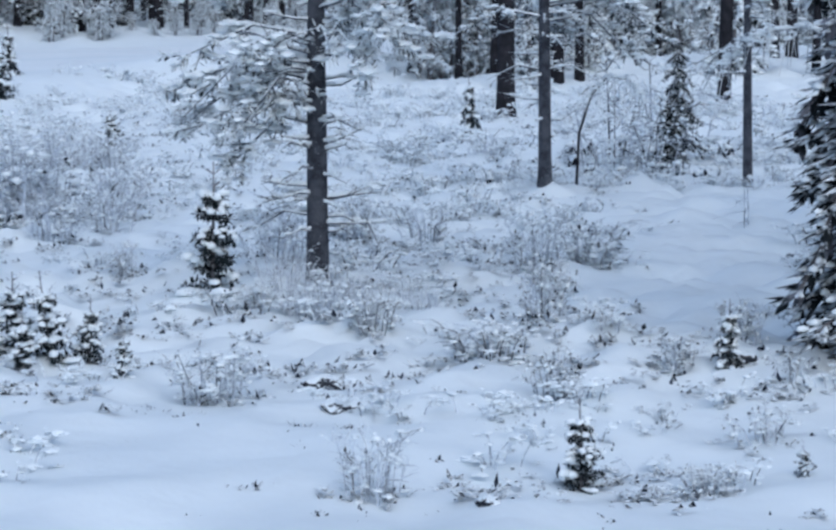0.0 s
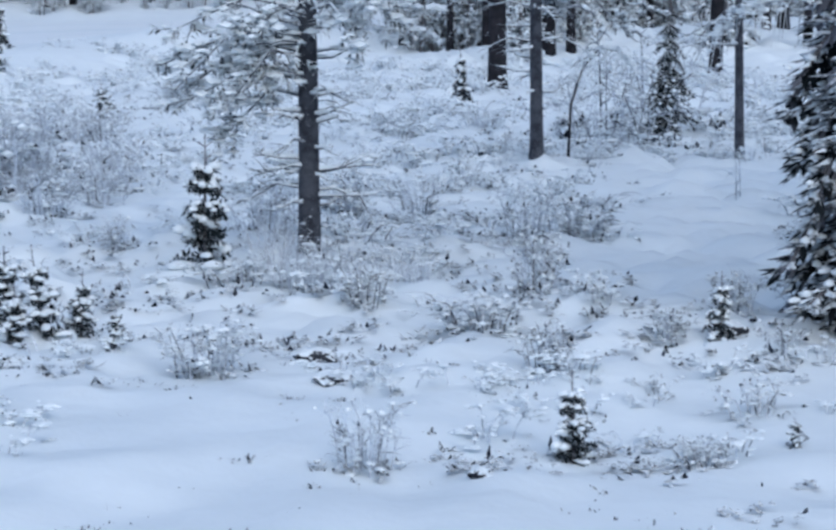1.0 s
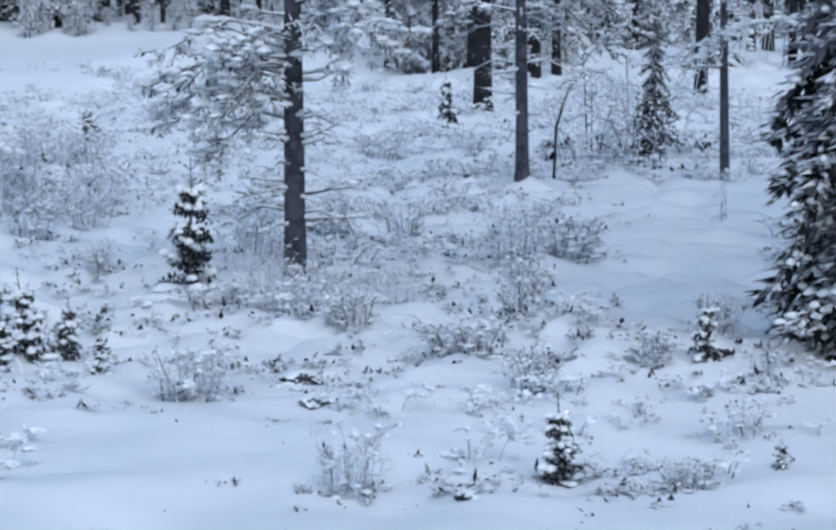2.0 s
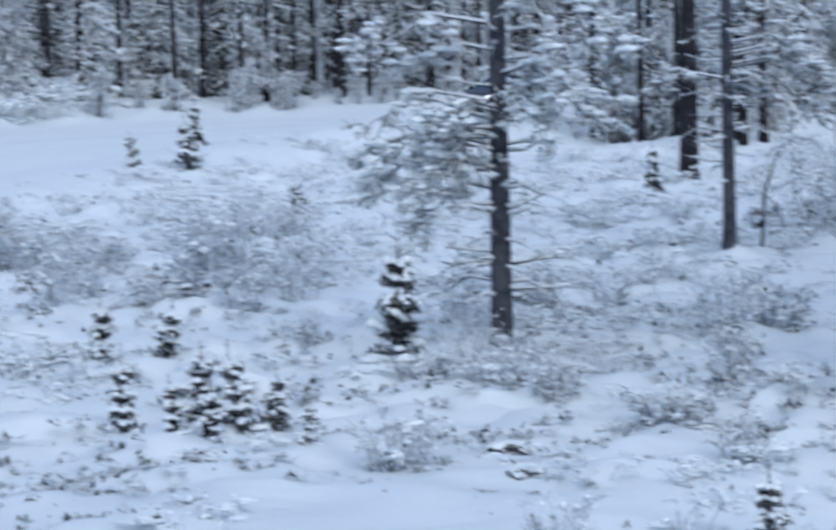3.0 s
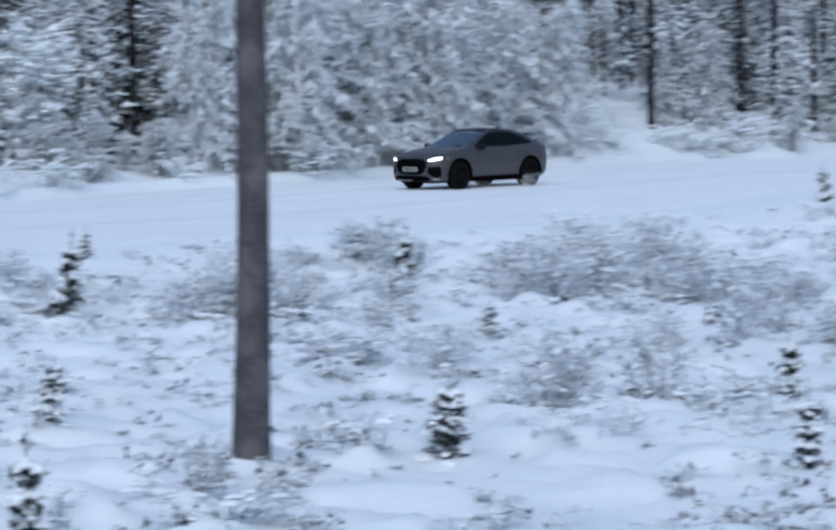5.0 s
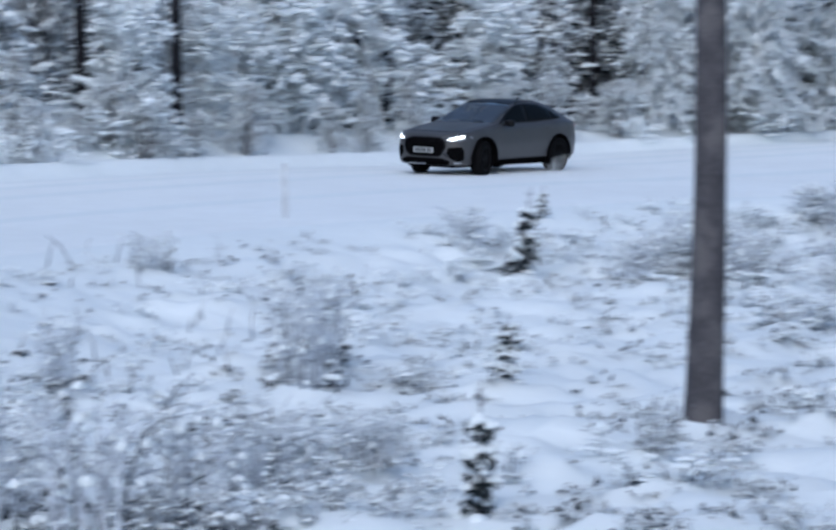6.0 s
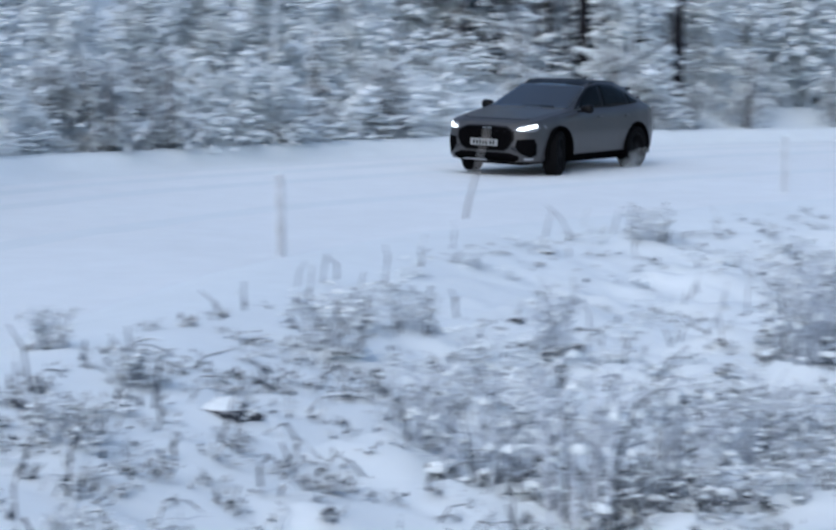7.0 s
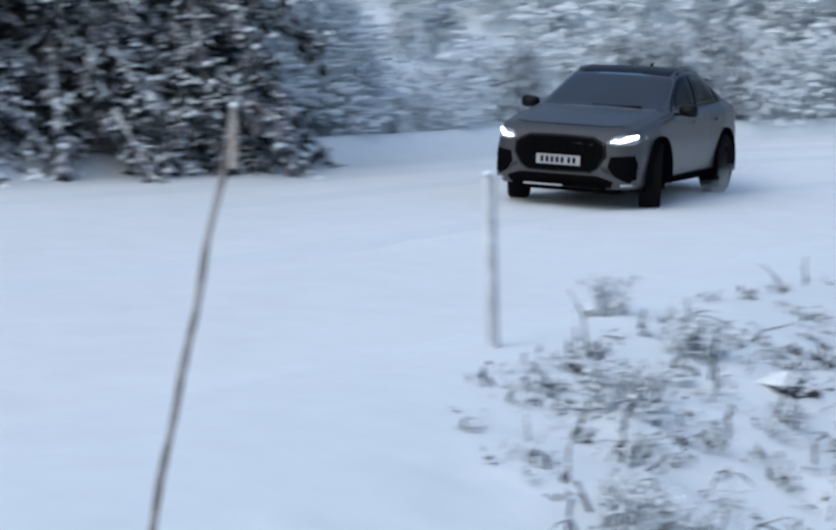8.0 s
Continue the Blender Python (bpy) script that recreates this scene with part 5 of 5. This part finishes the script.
    plate = part("number_plate", boxed((2.285, 0, 0.515), (0.012, 0.52, 0.11), 0.004), PLATE, car, "white plate with dark bars")
    for k, y in enumerate((0.19, 0.13, 0.05, -0.01, -0.07, -0.13, -0.19)):
        part("plate_bar", boxed((2.293, y, 0.515), (0.004, 0.034, 0.066)), MATT_BLACK, plate)
    part("emblem_ring", boxed((2.272, 0, 0.70), (0.014, 0.20, 0.05), 0.006), MATT_BLACK, car, "plain dark emblem bar")
    # real grille, its black outline enlarged to paint in shadow under the nose
    part("lower_grille", panel(tree, mirrored([(0.0, 0.355), (0.46, 0.355), (0.63, 0.30), (0.60, 0.225), (0.0, 0.215)]), "x", 0.008), MATT_BLACK, car, "black lower grille enlarged over the shaded nose bottom", True)
    part("splitter", boxed((2.20, 0, 0.225), (0.10, 1.10, 0.022), 0.008), MATT_BLACK, car, "black front blade")
    part("blade_strip", boxed((2.252, -0.18, 0.226), (0.01, 0.46, 0.014), 0.004), SILVER, car, "thin silver strip on the blade")
    part("under_tray", boxed((0.0, 0, 0.20), (4.1, 1.24, 0.10), 0.03), MATT_BLACK, car, "dark underbody")
    part("bonnet_seam", panel(tree, mirrored_y([(2.02, 0.0), (1.98, 0.5), (1.90, 0.68), (1.885, 0.68), (1.965, 0.49), (2.005, 0.0)]), "z", 0.002, cuts=2), MATT_BLACK, car)
    part("spoiler", boxed((-1.98, 0, 1.185), (0.20, 1.10, 0.03), 0.012, Matrix.Rotation(0.05, 3, "Y")), PAINT, car, "lip spoiler on the tailgate")
    part("roof_spoiler", boxed((-1.63, 0, 1.345), (0.24, 1.06, 0.028), 0.011, Matrix.Rotation(0.16, 3, "Y")), GLOSS_BLACK, car, "black spoiler at the roof end")
    part("rear_bumper", panel(tree, mirrored([(0.0, 0.55), (0.62, 0.52), (0.60, 0.36), (0.0, 0.36)]), "x", 0.010, -1), MATT_BLACK, car, "black rear diffuser", True)
    fin = Shape()
    fin.tube([(-0.95, 0, 1.485), (-1.03, 0, 1.54), (-1.10, 0, 1.555)], [0.028, 0.016, 0.004], 6)
    part("antenna_fin", fin, GLOSS_BLACK, car)
    part("wiper", boxed((0.90, 0.2, 1.09), (0.02, 0.62, 0.015), 0.004), MATT_BLACK, car)
    for o in car.children:
        o.location.z += 0.04
    wheels = []
    tyre = wheel_shape([(0.255, -0.115), (0.345, -0.125), (0.372, -0.105), (0.380, -0.05), (0.380, 0.05), (0.372, 0.105), (0.345, 0.125), (0.255, 0.115)])
    tm = tyre.mesh("tyre", TYRE, True)
    rim = wheel_shape([(0.258, -0.10), (0.262, 0.112), (0.245, 0.118), (0.235, 0.09), (0.232, -0.08), (0.02, -0.08)])
    rm = rim.mesh("rim", RIM)
    sp = boxed((0.135, 0.085, 0.0), (0.215, 0.03, 0.034), 0.008)
    sm = bpy.data.meshes.new("spoke")
    sp.to_mesh(sm)
    sp.free()
    sm.materials.append(RIM)
    hub = wheel_shape([(0.0, 0.11), (0.05, 0.108), (0.06, 0.06)], 16).mesh("hub", RIM)
    for x in (1.34, -1.34):
        for s in (1, -1):
            wheel = new("wheel", tm)
            wheel.parent = car
            tagged(wheel, "black winter tyre on a dark alloy rim")
            for nm, data in (("rim", rm), ("hub", hub)):
                o = new(nm, data)
                o.parent = wheel
                o.matrix_basis = Matrix.Rotation(0 if s > 0 else math.pi, 4, "Z")
            for k in range(10):
                o = new("spoke", sm)
                o.parent = wheel
                o.matrix_basis = Matrix.Rotation(0 if s > 0 else math.pi, 4, "Z") @ Matrix.Rotation(2 * math.pi * k / 10, 4, "Y")
            wheels.append((wheel, x, s * 0.80))
    return car, wheels


def build_spray():
    """Powder snow thrown up round the rear wheels, carried along with the car."""
    r = random.Random(31)
    spray = tagged(new("snow_spray"), "fine powder snow whirled up behind the car's rear wheels", "snow spray", kind="stuff")
    f = Shape()
    for k in range(26000):
        d = r.random() ** 1.6
        a = r.uniform(0.0014, 0.0030)
        if k % 4 == 0:
            c = Vector((r.uniform(-1.1, 1.0), r.choice((1, 1, -1)) * r.uniform(0.85, 1.1), r.random() ** 2 * 0.2 + 0.01))
        else:
            c = Vector((-1.0 - 2.0 * d, r.choice((1, 1, -1)) * (0.85 + r.random() * (0.2 + 0.4 * d)), r.random() ** 1.7 * (0.30 + 0.3 * d) + 0.01))
        b = len(f.v)
        f.v += [c + Vector(v) * a for v in ((1, 0, -0.5), (-0.6, 0.9, -0.5), (-0.6, -0.9, -0.5), (0, 0, 1))]
        f.f += [(b, b + 1, b + 3), (b + 1, b + 2, b + 3), (b + 2, b, b + 3), (b, b + 2, b + 1)]
    o = part("snow_flecks", f, PUFF, spray)
    tagged(o, kind="stuff")
    return spray


# ---------------------------------------------------------------- stakes beside the road
POST = material("grey_plastic_post", (0.50, 0.52, 0.54), 0.5, spread=0.12, scale=5, second=(0.68, 0.71, 0.74), cut=0.55)
WOOD = material("weathered_stick", (0.16, 0.14, 0.125), 0.85, spread=0.4, scale=9, bump=0.5, second=(0.32, 0.31, 0.30), snow=0.2)


PALE_WOOD = material("split_wood", (0.42, 0.39, 0.35), 0.8, spread=0.3, scale=14, bump=0.4, second=(0.30, 0.27, 0.24), snow=0.2)


def build_stakes():
    for x, y, h, lean in ((-21.22, 29.06, 0.88, 0.0), (-18.35, 16.2, 0.88, -1.0), (-12.54, 8.09, 1.13, -2.2)):
        th = tagged(new("marker_post"), "pale grey roadside marker post standing in snow", "marker post", "posts along the bend")
        bm = boxed((0, 0, h / 2 - 0.1), (0.06, 0.10, h + 0.2), 0.02)
        part("post", bm, POST, th)
        part("reflector", boxed((0.024, 0, h - 0.16), (0.006, 0.05, 0.12), 0.002), material("post_band", (0.10, 0.10, 0.11), 0.4), th, "dark band near the top")
        cap = Shape()
        cap.blob((0, 0, h + 0.005), 0.04, 0.055, 0.03, 0, 7)
        part("snow_cap", cap, PUFF, th, smooth=True)
        th.matrix_basis = Matrix.Translation((x, y, height(x, y))) @ pose(0, 0, 0, 0, lean, 30)
    for foot, tip, thick, label in (((-21.02, 21.73, height(-21.02, 21.73) - 0.1), (-20.85, 22.01, height(-21.02, 21.73) + 1.18), 0.016, "leaning rimed snow stake beside the road"),
                                    ((-8.219, 3.668, -0.192), (-8.288, 4.108, 1.643), 0.017, "thin leaning wooden snow stake near the bend")):
        th = tagged(new("snow_stake"), label, "snow stake")
        a, b = Vector(foot), Vector(tip)
        s = Shape()
        way = [a.lerp(b, k / 14) + Vector((0.006 * math.sin(k * 1.1), 0.005 * math.sin(k * 1.7), 0)) for k in range(15)]
        s.tube(way, [thick * (1.0 - 0.015 * k) * (1.12 if k % 3 == 0 else 0.95) for k in range(15)], 8)
        part("stick", s, WOOD, th)
        split = Shape()
        split.tube([b.lerp(a, 0.125) + Vector((0.022, 0.034, 0)), b.lerp(a, 0.05) + Vector((0.01, 0.012, 0)), b + Vector((0, 0, 0.03))], [thick * 1.1, thick * 1.0, thick * 0.5], 6)
        part("split_end", split, PALE_WOOD, th, "pale splintered wood at the broken tip")
        c = Shape()
        c.blob(b + Vector((0, 0, 0.02)), thick * 1.0, thick * 1.0, thick * 1.2, 0, 7)
        part("snow_cap", c, PUFF, th)


# ---------------------------------------------------------------- motion of the car
DRIVE = [  # seconds, x, y, heading
    (0.0, 23.5, 118.5, -128.0), (1.0, 14.2, 106.0, -127.5), (2.0, 5.2, 94.0, -126.5), (3.0, -3.4, 82.6, -123.5), (3.6, -9.05, 76.2, -122.5), (4.2, -15.58, 70.2, -123.8),
    (4.8, -20.0, 61.0, -116.5), (5.3, -22.75, 52.3, -108.3), (6.0, -25.75, 42.7, -95.5), (6.5, -26.75, 36.4, -88.4), (7.0, -26.75, 29.9, -78.5),
    (7.5, -25.2, 22.85, -65.5), (8.0, -22.76, 16.48, -54.1),
]


def motions():
    rows = [(t, pose(x, y, height(x, y) - 0.01, -2.2 * ease(4.5, 6.0, t), 0, a)) for t, x, y, a in DRIVE]
    walk(car, rows)
    walk(spray, rows)
    ts, px, py = [d[0] for d in DRIVE], [d[1] for d in DRIVE], [d[2] for d in DRIVE]
    for wheel, x, y in wheels:
        steps, roll = [], 0.0
        for k in range(241):
            t = k / 30
            if k:
                roll += min(80, math.degrees(math.hypot(np.interp(t, ts, px) - np.interp(t - 1 / 30, ts, px), np.interp(t, ts, py) - np.interp(t - 1 / 30, ts, py)) / 0.380))
            steer = 17 * ease(4.6, 6.2, t) if x > 0 else 0
            steps.append((t, pose(x, y, 0.380, 0, 0, steer) @ pose(0, 0, 0, 0, roll, 0)))
        walk(wheel, steps)


build_ground()
build_road()
build_trees()
build_forest()
build_plants()
build_stakes()
car, wheels = build_car()
spray = build_spray()
motions()
